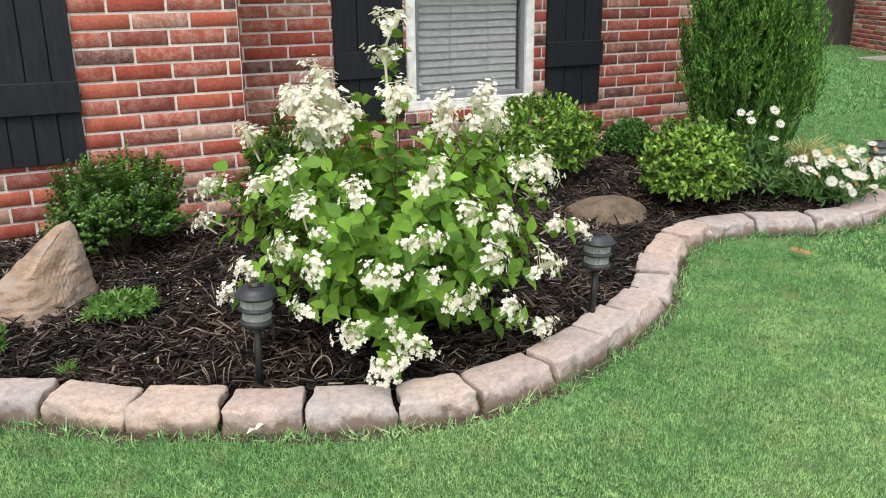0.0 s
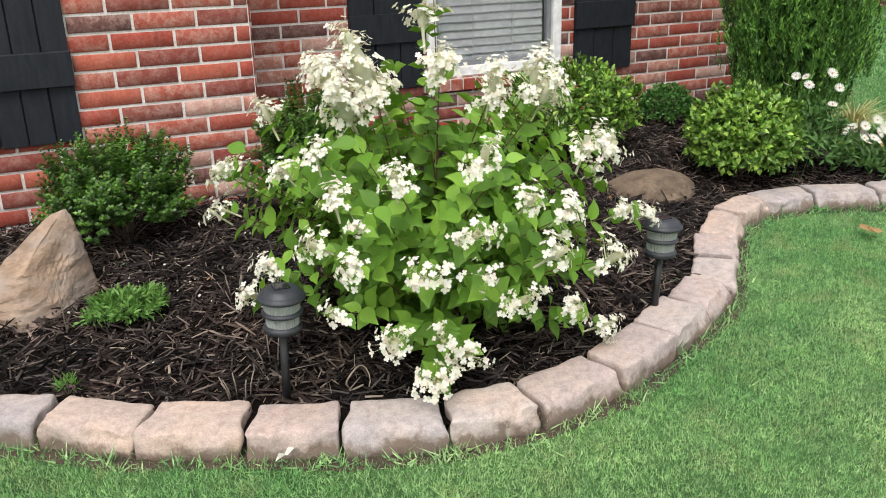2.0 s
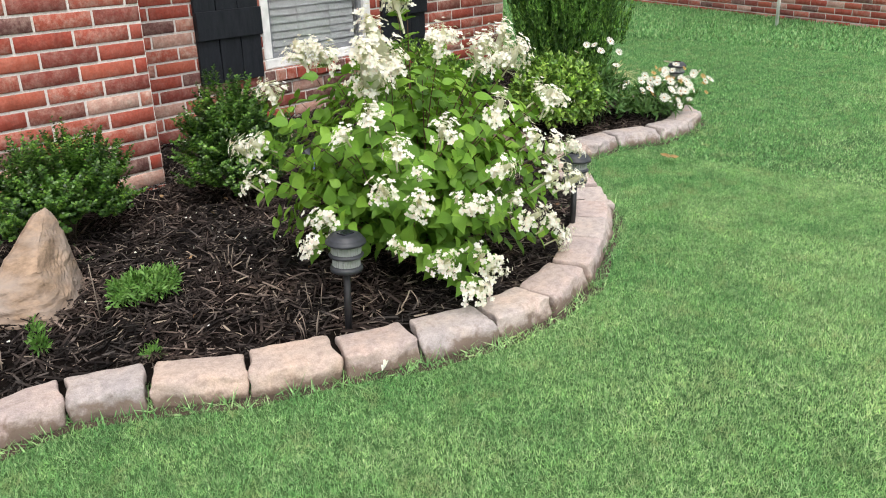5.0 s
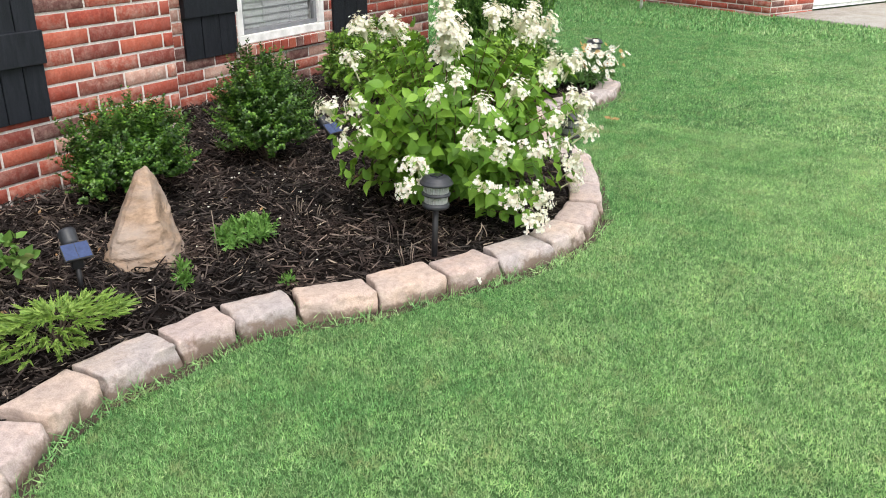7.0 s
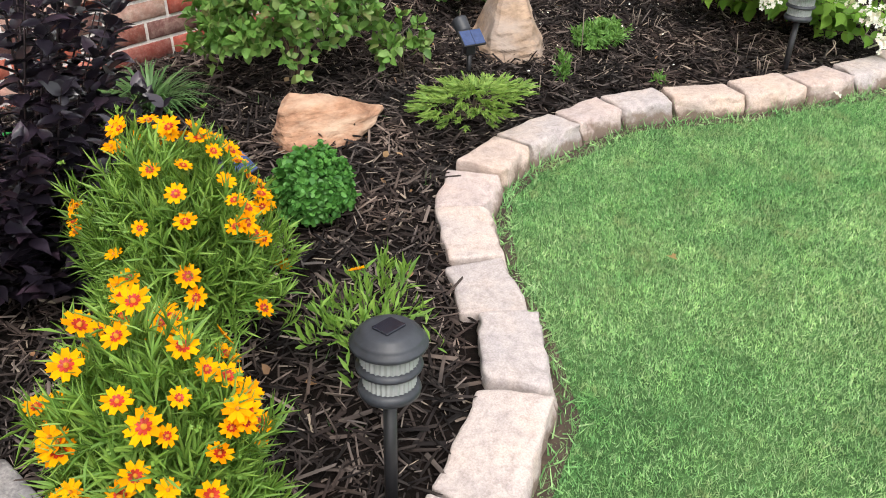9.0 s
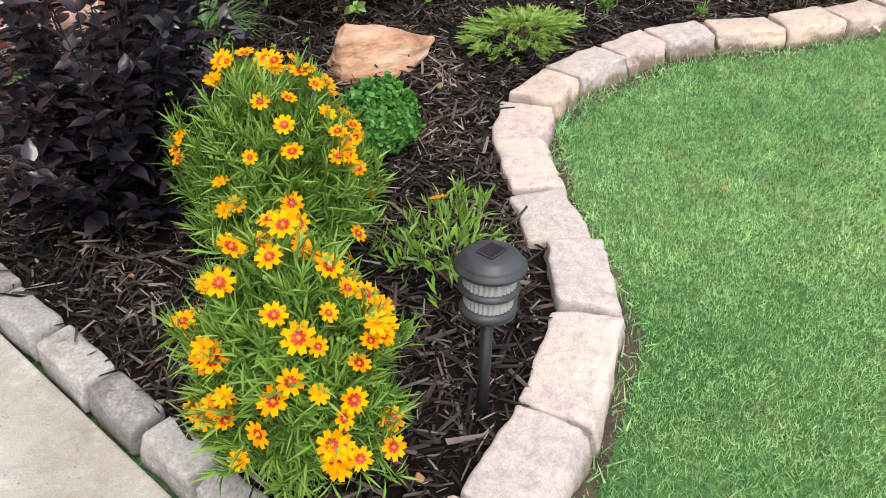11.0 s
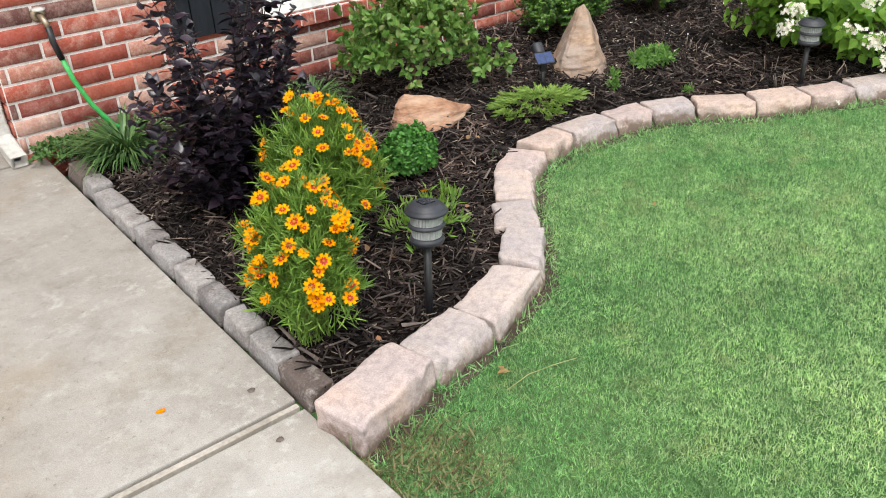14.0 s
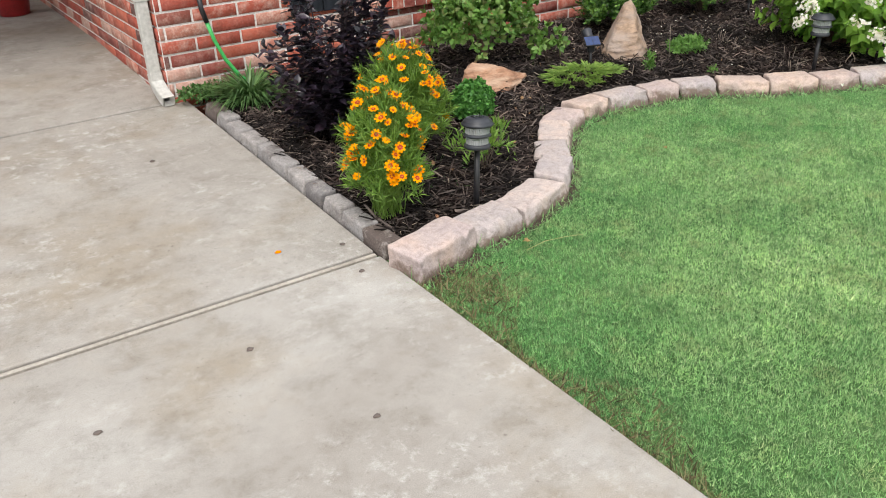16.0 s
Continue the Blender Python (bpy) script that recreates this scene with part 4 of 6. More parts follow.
# ---- shrubs and flowers ----
def stems_part(owner, tips, radius, material, bend=0.35, start=0.02, name="stem", seed=0):
    """A thin stem from the foot to each tip."""
    rng = random.Random(seed)
    for tip in tips:
        tip = Vector(tip)
        foot = Vector((rng.uniform(-start, start), rng.uniform(-start, start), 0))
        mid = foot.lerp(tip, 0.5) + Vector((-tip.x * bend * 0.5, -tip.y * bend * 0.5, tip.z * 0.12))
        pts = [foot * (1 - t) ** 2 + mid * (2 * t * (1 - t)) + tip * t * t for t in (0, .25, .5, .75, 1)]
        rings = []
        for i, p in enumerate(pts):
            r = radius * (1 - 0.17 * i)
            rings += [(p.x + r * math.cos(a), p.y + r * math.sin(a), p.z + 0.3 * r * math.sin(a)) for a in (0, 2.09, 4.19)]
        f = [(3 * i + k, 3 * i + (k + 1) % 3, 3 * i + 3 + (k + 1) % 3, 3 * i + 3 + k) for i in range(4) for k in range(3)]
        part(name, np_mesh(name, np.array(rings), np.array(f), material), None, owner)


def dome(rng, n, radii, lumpy=0.12, low=-0.35, shell=(0.72, 1.02)):
    """Places and outward ways on an uneven dome whose middle lies at radii[2]."""
    d = unit(rng.normal(size=(int(n * 2.2), 3)))
    d = d[d[:, 2] > low][:n]
    k = np.array([noise.noise(Vector(v) * 2.6 + Vector((radii[0] * 40, 0, 0))) for v in d])
    r = (1 + lumpy * 2 * k) * rng.uniform(*shell, size=len(d)) ** 0.7
    p = d * np.array(radii) * r[:, None]
    p[:, 2] += radii[2] * 0.95
    p[:, 2] = np.maximum(p[:, 2], 0.02)
    return p, unit(d / np.array(radii))


def shrub(name, place, radii, label, category, shape, leaf, width, tips, per, material, seed, group="", spread=0.9, up=0.35, low=-0.45, lumpy=0.12, shell=(0.6, 1.02), wood=BARK, stems=10):
    """A bush: leaf clusters round many twig tips, over a few stems."""
    rng = np.random.default_rng(seed)
    b = thing(name, place, label, category, group)
    p, d = dome(rng, tips, radii, lumpy, low, shell)
    n = len(p)
    at = np.repeat(p, per, axis=0)
    way = np.repeat(d, per, axis=0) * (1 - spread * 0.4) + rng.normal(size=(n * per, 3)) * spread * 0.6
    way[:, 2] += up
    way = unit(way)
    at = at + way * leaf * 0.15 - np.repeat(d, per, axis=0) * rng.uniform(0, leaf * 0.9, size=(n * per, 1))
    ln = leaf * rng.uniform(0.65, 1.2, size=n * per)
    ups = unit(np.repeat(d, per, axis=0) + rng.normal(size=(n * per, 3)) * 0.4 + np.array((0, 0, 0.5)))
    part("foliage", np_mesh("foliage", *scatter(shape, at, way, ups, ln, width), material, True), None, b)
    stems_part(b, [tuple(q * 0.85) for q in p[:: max(1, n // stems)]], max(0.003, radii[0] * 0.02), wood, seed=seed)
    return b


def boxwood(place, radii, label, twigs, seed):
    """Upright twigs fanning from a short stem, small leaves along their upper part."""
    rng = np.random.default_rng(seed)
    b = thing("boxwood", place, label, "shrub", "boxwood bushes")
    p, d = dome(rng, twigs, radii, 0.22, -0.42, (0.55, 1.12))
    ch = []
    for tip, out in zip(p, d):
        way = unit(out * 0.8 + np.array((0, 0, 0.6)) + rng.normal(size=3) * 0.16)
        ln, m = rng.uniform(0.07, 0.14), 30
        s = np.linspace(0, 1, m)[:, None]
        at = tip + way * (s - 0.75) * ln
        fan = np.stack([np.cos(np.arange(m) * 2.4), np.sin(np.arange(m) * 2.4), np.zeros(m)], 1)
        ch.append(scatter(SMALL, at, fan * 1.0 + way * 0.55 + rng.normal(size=(m, 3)) * 0.25, way + fan * 0.3, rng.uniform(0.017, 0.026, m) * (1.1 - 0.4 * s[:, 0]), 0.95))
    part("foliage", np_mesh("foliage", *merge(ch), LEAF_BOX, True), None, b)
    stems_part(b, [tuple(q * 0.85) for q in p[::22]], 0.005, BARK, seed=seed)
    part("trunk", tube([(0, 0, -0.03), (0.01, 0, 0.06), (0.0, 0.01, 0.16)], 0.018, 8), BARK, b)


boxwood((0.29, 3.78, 0.09), (0.265, 0.20, 0.215), "upright dark green boxwood bush against the brick", 560, 1)
boxwood((1.05, 3.72, 0.075), (0.225, 0.20, 0.265), "taller dark green boxwood bush on the mulch", 620, 2)
shrub("azalea", (3.04, 3.42, 0.055), (0.275, 0.26, 0.225), "rounded azalea bush with pale green leaf whorls", "shrub", LANCE, 0.036, 1.7, 950, 8, LEAF_AZALEA, 3, "azalea bushes", lumpy=0.12, up=0.25, low=-0.6)
shrub("azalea", (2.52, 4.10, 0.09), (0.36, 0.30, 0.25), "spreading azalea bush with yellow-green leaf whorls", "shrub", LANCE, 0.036, 1.7, 950, 8, LEAF_AZALEA, 4, "azalea bushes", lumpy=0.16, up=0.3, low=-0.5)
shrub("round_bush", (3.36, 4.36, 0.09), (0.165, 0.16, 0.135), "small dense round green bush", "shrub", SMALL, 0.020, 0.9, 750, 6, LEAF_ROUND, 5, lumpy=0.08)
vib = shrub("leafy_shrub", (-0.86, 3.68, 0.11), (0.36, 0.24, 0.23), "open leafy green shrub under the window", "shrub", OVATE, 0.040, 0.85, 480, 6, LEAF_VIB, 6, lumpy=0.25, up=0.35, shell=(0.45, 1.05))
rng = np.random.default_rng(61)
shoots, chunk = [(-0.12, 0.10, 0.78), (0.13, 0.12, 0.82), (0.02, 0.08, 0.58), (-0.24, 0.05, 0.52), (0.30, 0.04, 0.40)], []
for tip in shoots:
    for k in range(10):
        t = 0.5 + 0.055 * k
        p = np.array(tip) * np.array((t ** 1.2, t ** 1.2, t))
        for sgn in (0, 1):
            a = k * 1.57 + sgn * math.pi + rng.uniform(-.4, .4)
            chunk.append(scatter(OVATE, [p], [(math.cos(a), math.sin(a), 0.55)], [(0, 0, 1)], rng.uniform(0.042, 0.060) * (1.25 - 0.7 * (t - .5)), 0.7))
part("shoot_leaves", np_mesh("shoot_leaves", *merge(chunk), LEAF_VIB, True), None, vib)
stems_part(vib, shoots, 0.0045, STEM_RED, bend=0.1, name="shoot")
shrub("leafy_sprig", (-0.56, 3.44, 0.07), (0.13, 0.10, 0.14), "low branch of green leaves over the mulch", "shrub", OVATE, 0.042, 0.85, 34, 5, LEAF_VIB, 7, lumpy=0.25, shell=(0.4, 1.05), stems=6)
shrub("herb_clump", (-1.475, 2.905, 0.06), (0.110, 0.100, 0.105), "dense clump of curly bright green herb leaves", "herb", ROUND, 0.014, 1.2, 1300, 4, LEAF_PARSLEY, 8, spread=1.3, lumpy=0.07, low=-0.6)
shrub("feathery_mound", (0.215, 3.09, 0.055), (0.125, 0.11, 0.058), "low feathery light green mound on the mulch", "plant", LANCE, 0.026, 0.9, 300, 6, LEAF_MOUND, 9, spread=1.3, lumpy=0.2, low=-0.1)
shrub("seedling", (-0.18, 3.01, 0.055), (0.03, 0.03, 0.055), "small upright green seedling in the mulch", "plant", LANCE, 0.026, 0.9, 40, 5, LEAF_MOUND, 10, up=0.9, low=-0.9, stems=3)
shrub("seedling", (0.02, 2.72, 0.05), (0.03, 0.03, 0.03), "tiny green weed beside the edging stones", "plant", LANCE, 0.022, 0.9, 16, 4, LEAF_MOUND, 11, up=0.9, low=-0.9, stems=3)
shrub("weed_clump", (-2.43, 4.06, 0.07), (0.13, 0.09, 0.055), "small spreading weed by the downspout", "plant", SMALL, 0.022, 0.8, 200, 5, LEAF_DAISY, 12, spread=1.3, lumpy=0.25, low=-0.1)


def creeping_juniper():
    rng = np.random.default_rng(21)
    j = thing("creeping_juniper", (-0.64, 3.05, 0.05), "low golden green creeping juniper with feathery tips", "shrub")
    ch, tips = [], []
    for k in range(150):
        a, r = rng.uniform(0, 2 * math.pi), rng.uniform(0.03, 1) ** 0.6
        tip = np.array((0.22 * r * math.cos(a), 0.17 * r * math.sin(a), 0.045 + 0.05 * (1 - r) + rng.uniform(0, 0.03)))
        way = unit(np.array((math.cos(a), math.sin(a), 0.12 + rng.uniform(-.2, .25))))
        tips.append(tuple(tip))
        m = 34
        s = rng.uniform(0, 1, m)[:, None]
        at = tip + way * (s - 0.5) * 0.07
        d = way + rng.normal(size=(m, 3)) * 0.55 * (1.1 - s)
        ch.append(scatter(NEEDLE, at, d, rng.normal(size=(m, 3)), rng.uniform(0.014, 0.030, m), 2.2))
    part("foliage", np_mesh("foliage", *merge(ch), LEAF_GOLD, True), None, j)
    stems_part(j, tips[::5], 0.004, BARK, bend=0.0)


creeping_juniper()


def upright_juniper():
    """A column of feathery upright sprays round hidden limbs."""
    rng = np.random.default_rng(22)
    j = thing("juniper", (3.84, 3.90, 0.05), "tall feathery dark green upright juniper", "tree")
    part("trunk", tube([(0, 0, -0.02), (0.01, 0, 0.7), (0, 0.01, 1.7)], 0.05, 10, 0.3), BARK, j)
    ch, tips = [], []
    for k in range(1900):
        core = k < 500
        h = rng.uniform(0, 1) ** 0.85
        z = 0.08 + 1.75 * h
        rad = 0.395 * (min(1.0, 0.46 + 1.9 * h)) * (1 - max(0, h - 0.45) * 1.45)
        a = rng.uniform(0, 2 * math.pi)
        r = rad * (rng.uniform(0.2, 0.75) if core else rng.uniform(0.74, 1.03)) * (1 + 0.09 * math.sin(6 * a + 7 * h) + 0.05 * math.sin(17 * a))
        tip = np.array((r * math.cos(a), r * math.sin(a), z))
        way = unit(np.array((math.cos(a) * 0.26, math.sin(a) * 0.26, 1.0)) + rng.normal(size=3) * 0.10)
        tips.append(tuple(tip * np.array((.7, .7, .9))))
        m, ln = (26, 0.30) if core else (56, rng.uniform(0.15, 0.30))
        s = rng.uniform(0, 1, m)[:, None]
        at = tip + way * (s - 0.6) * ln + rng.normal(size=(m, 3)) * 0.008 * (1.3 - s)
        d = way + rng.normal(size=(m, 3)) * (0.5 if core else 0.33)
        ch.append(scatter(NEEDLE, at, d, rng.normal(size=(m, 3)), rng.uniform(0.05, 0.08, m) if core else rng.uniform(0.018, 0.032, m), 2.6 if core else 2.4))
    part("foliage", np_mesh("foliage", *merge(ch), LEAF_JUNIPER, True), None, j)
    stems_part(j, tips[:500:25], 0.007, BARK, bend=0.0, name="limb")


upright_juniper()


# panicle hydrangea
HYD = Vector((1.08, 2.70, 0.05))
HEADS_HIGH = [(0.76, 2.53, 0.81), (0.83, 2.57, 0.88), (0.79, 2.55, 0.75), (0.87, 2.55, 0.80), (1.12, 2.71, 1.07), (1.09, 2.73, 0.97), (1.02, 2.47, 0.86), (1.14, 2.40, 0.82), (1.29, 2.38, 0.79), (1.34, 2.27, 0.66), (1.45, 2.31, 0.63),
              (1.02, 2.23, 0.68), (0.80, 2.27, 0.64), (0.59, 2.47, 0.64), (0.66, 2.43, 0.69), (0.67, 2.34, 0.60), (0.88, 3.00, 0.80), (0.80, 2.80, 0.83), (0.66, 2.90, 0.71), (1.31, 2.46, 0.83)]
HEADS_LOW = [(0.46, 2.80, 0.47), (0.70, 2.28, 0.54), (0.96, 2.16, 0.51), (1.11, 2.16, 0.57), (1.46, 2.25, 0.47), (1.62, 2.34, 0.41), (1.21, 2.16, 0.52), (1.18, 2.14, 0.43), (0.98, 2.14, 0.41), (0.83, 2.18, 0.41),
             (1.08, 2.13, 0.33), (1.27, 2.19, 0.24), (0.55, 2.53, 0.375), (0.68, 2.26, 0.45), (0.61, 2.33, 0.49), (0.64, 2.30, 0.31), (0.77, 2.24, 0.24), (0.88, 2.19, 0.24), (0.95, 2.20, 0.18), (0.86, 2.19, 0.13),
             (1.43, 2.26, 0.13), (0.56, 2.95, 0.53), (0.49, 2.76, 0.59), (0.49, 2.54, 0.31), (0.47, 2.72, 0.50), (1.52, 2.42, 0.62), (1.58, 2.55, 0.50), (1.40, 2.20, 0.36)]


def panicle_mesh(seed, high, wide, count):
    """A loose head of four-petalled florets on a green branching stalk, flat-topped when it is wider than high."""
    rng = np.random.default_rng(seed)
    # florets gather round a few side branches, so that the outline is broken
    twigs = max(5, count // 9)
    th = rng.uniform(0, 1, twigs) ** 1.2
    ta = np.arange(twigs) * 2.399 + rng.uniform(-.5, .5, twigs)
    outline = (1 - th) ** 0.62 if high > wide else np.sqrt(np.maximum(0.03, 1 - th * th))
    tr = wide * 0.5 * outline * rng.uniform(0.6, 1.12, twigs)
    hub = np.stack([tr * np.cos(ta), tr * np.sin(ta), th * high], 1)
    at = hub[rng.integers(0, twigs, count)] + rng.normal(size=(count, 3)) * np.array((0.013, 0.013, 0.011))
    h, a, rad = np.clip(at[:, 2] / high, 0, 1), np.arctan2(at[:, 1], at[:, 0]), np.hypot(at[:, 0], at[:, 1])
    face = unit(np.stack([np.cos(a) * (1 - 0.5 * h), np.sin(a) * (1 - 0.5 * h), 0.35 + h * 0.9], 1) + rng.normal(size=(count, 3)) * 0.20)
    u = unit(np.cross(face, np.array((0.2, 0.1, 1.0))))
    w = np.cross(face, u)
    spin, size = rng.uniform(0, 1.57, (count, 1)), rng.uniform(0.0075, 0.0118, count)
    ch = []
    for k in range(4):
        th = spin + k * math.pi / 2
        ch.append(scatter(ROUND, at, u * np.cos(th) + w * np.sin(th) + face * rng.uniform(0.0, 0.35, (count, 1)), face, size * rng.uniform(0.85, 1.1, count), 0.86))
    white = sum(len(c[1]) for c in ch)
    # thread-like side branches with small green buds
    foot = np.stack([np.zeros(count), np.zeros(count), np.maximum(0, h * high - 0.3 * rad) - 0.01], 1)
    ch.append(scatter(NEEDLE, foot, at - foot, rng.normal(size=(count, 3)), np.linalg.norm(at - foot, axis=1), 0.35))
    bud = at * rng.uniform(0.55, 0.95, (count, 1)) + rng.normal(size=(count, 3)) * 0.006
    ch.append(scatter(SMALL, bud, face + rng.normal(size=(count, 3)) * 0.6, rng.normal(size=(count, 3)), rng.uniform(0.004, 0.008, count), 1.3))
    m = 6
    b = np.arange(m) * 2 * math.pi / m
    v = np.concatenate([np.stack([r * np.cos(b), r * np.sin(b), np.full(m, z)], 1) for r, z in ((0.003, -0.06), (0.004, 0.0), (wide * (0.26 if high > wide else 0.12), high * 0.18), (wide * 0.08, high * 0.85))])
    f = np.array([t for i in range(3) for k in range(m) for t in ((i * m + k, i * m + (k + 1) % m, i * m + m + k), (i * m + (k + 1) % m, i * m + m + (k + 1) % m, i * m + m + k))])
    ch.append((v, f))
    me = np_mesh("flower_head", *merge(ch), PETAL_WHITE, True)
    me.materials.append(PETAL_CREAM)
    total = sum(len(c[1]) for c in ch)
    me.polygons.foreach_set("material_index", [0] * white + [1] * (total - white))
    return me


HEAD_SIZES = [(0.19, 0.140, 190)] * 3 + [(0.12, 0.125, 125)] * 4 + [(0.058, 0.100, 46)] * 4 + [(0.035, 0.06, 17)] * 3
PANICLES = [panicle_mesh(40 + k, *size) for k, size in enumerate(HEAD_SIZES)]


def leaf_mesh(name, shape, material, bend=0.0):
    v = shape[0].copy()
    return np_mesh(name, v * np.array((0.82, 1, 1)), shape[1], material, True)


def hydrangea():
    rng = np.random.default_rng(33)
    r2 = random.Random(33)
    h = thing("hydrangea", HYD, "panicle hydrangea bush with white flower heads and green leaves", "shrub")
    ends = [Vector(p) - HYD for p in HEADS_HIGH + HEADS_LOW]
    fill, _ = dome(rng, 150, (0.57, 0.50, 0.40), 0.15, -0.55, (0.5, 1.0))
    ends_all = ends + [Vector(p) for p in fill]
    stems_part(h, [tuple(e * 0.97) for e in ends_all], 0.0048, STEM_RED, bend=0.25, start=0.07, seed=5)
    spots = []
    for i, e in enumerate(ends_all):
        flower = i < len(ends)
        mid = e * 0.5 + Vector((-e.x * 0.125, -e.y * 0.125, e.z * 0.12))
        steps = 9 if e.length > 0.35 else 6
        for k in range(steps):
            t = 0.40 + (0.54 if flower else 0.60) * k / (steps - 1)
            p = mid * (2 * t * (1 - t)) + e * t * t
            d = (mid * (2 - 4 * t) + e * 2 * t).normalized()
            side = d.orthogonal().normalized()
            side.rotate(Matrix.Rotation(k * math.pi / 2 + i, 3, d).to_quaternion())
            for sg in (1, -1):
                if r2.random() < 0.12:
                    continue
                way = side * sg * 0.9 + d * 0.45 + Vector((0, 0, r2.uniform(-.35, .15)))
                ln = r2.uniform(0.045, 0.080) * (1.05 - 0.35 * (t - 0.4))
                if p.z < 0.03:
                    continue
                spots.append((p, way.normalized(), ln))
    # the leaves towards the lawn are single parts, the others one mesh
    spots.sort(key=lambda s: (s[0].y + 0.3 * s[0].x) - 0.4 * s[0].length)
    lone, rest = spots[:300], spots[300:]
    mesh = leaf_mesh("leaf", BROAD, LEAF_HYDRANGEA_ONE)
    for p, way, ln in lone:
        up = (Vector((0, 0, 0.75)) + Vector((p.x, p.y, 0)).normalized() * 0.75 + Vector((r2.uniform(-.4, .4), r2.uniform(-.4, .2), 0)))
        x = way.cross(up).normalized()
        z = x.cross(way).normalized()
        ob = part("leaf", mesh, None, h)
        ob.matrix_basis = Matrix.Translation(p) @ Matrix((x, way, z)).transposed().to_4x4() @ Matrix.Diagonal((ln, ln, ln, 1))
    at, way, ln = np.array([s[0] for s in rest]), np.array([s[1] for s in rest]), np.array([s[2] for s in rest])
    ups = np.array((0, 0, 0.75)) + unit(at * np.array((1, 1, 0))) * 0.75 + rng.normal(size=(len(rest), 3)) * 0.3
    tagged(part("leaves", np_mesh("leaves", *scatter(BROAD, at, way, ups, ln, 0.86), LEAF_HYDRANGEA, True), None, h), kind="stuff")
    for i, e in enumerate(ends):
        high = i < len(HEADS_HIGH)
        big, spire = i in (0, 1), i in (4, 5)
        pick = r2.randrange(3) if big else 7 + r2.randrange(4) if spire else 3 + r2.randrange(4) if e.z > 0.70 else 7 + r2.randrange(4) if high or r2.random() < 0.62 else 11 + r2.randrange(3)
        tall, grow = HEAD_SIZES[pick][0], r2.uniform(0.82, 1.10) * (1.2 if spire else 1.0)
        head = part("flower_head", PANICLES[pick], None, h)
        axis = (Vector((e.x, e.y, 0)).normalized() * (0.55 if high else 0.9) + Vector((r2.uniform(-.2, .2), r2.uniform(-.2, .2), 1.0 if high else 0.6))).normalized()
        q = axis.to_track_quat("Z", "Y") @ Euler((0, 0, r2.uniform(0, 6))).to_quaternion()
        head.matrix_basis = Matrix.Translation(e - axis * tall * grow * 0.45) @ q.to_matrix().to_4x4() @ Matrix.Diagonal((grow, grow, grow, 1))
    return h


hydrangea()


# dark-leaved shrub
def dark_shrub():
    rng = np.random.default_rng(44)
    s = thing("dark_shrub", (-2.085, 3.115, 0.06), "upright shrub with glossy purple-black leaves", "shrub")
    tips, ch = [], []
    for k in range(92):
        a, r = rng.uniform(0, 2 * math.pi), math.sqrt(rng.uniform(0.02, 1))
        tall = k < 17
        top = rng.uniform(0.72, 1.08) if tall else rng.uniform(0.16, 0.64)
        wide = 0.33 if tall else 0.20 + 0.20 * math.sin(min(1.0, top / 0.5) * 1.6)
        tip = np.array((wide * r * math.cos(a) + (0.03 if tall else 0.0), wide * 0.85 * r * math.sin(a), top))
        tips.append(tuple(tip))
        # pairs of leaves, each pair turned a quarter from the last
        gap = 0.030 if tall else 0.024
        for i in range(int(top / gap)):
            t = (i + 1) * gap / top
            if t < (0.12 if tall else 0.25):
                continue
            p = tip * np.array((t ** 0.7, t ** 0.7, t))
            turn = i * 1.62 + rng.uniform(-.35, .35)
            for sg in (0.0, math.pi):
                c, d = math.cos(turn + sg), math.sin(turn + sg)
                rise = rng.uniform(-0.25, 0.75) if t < 0.93 else 1.1
                ch.append(scatter(BROAD, [p], [(c, d, rise)], [(rng.normal() * 0.35 - c * 0.3, rng.normal() * 0.35 - d * 0.3, 1)], rng.uniform(0.040, 0.064) * (1.12 - 0.35 * t), 0.74))
    part("foliage", np_mesh("foliage", *merge(ch), LEAF_BLACK, True), None, s)
    stems_part(s, tips, 0.004, surface("purple_stem", (0.02, 0.012, 0.016), (0.045, 0.025, 0.03), 20, 0.6), bend=0.12, start=0.06)


dark_shrub()


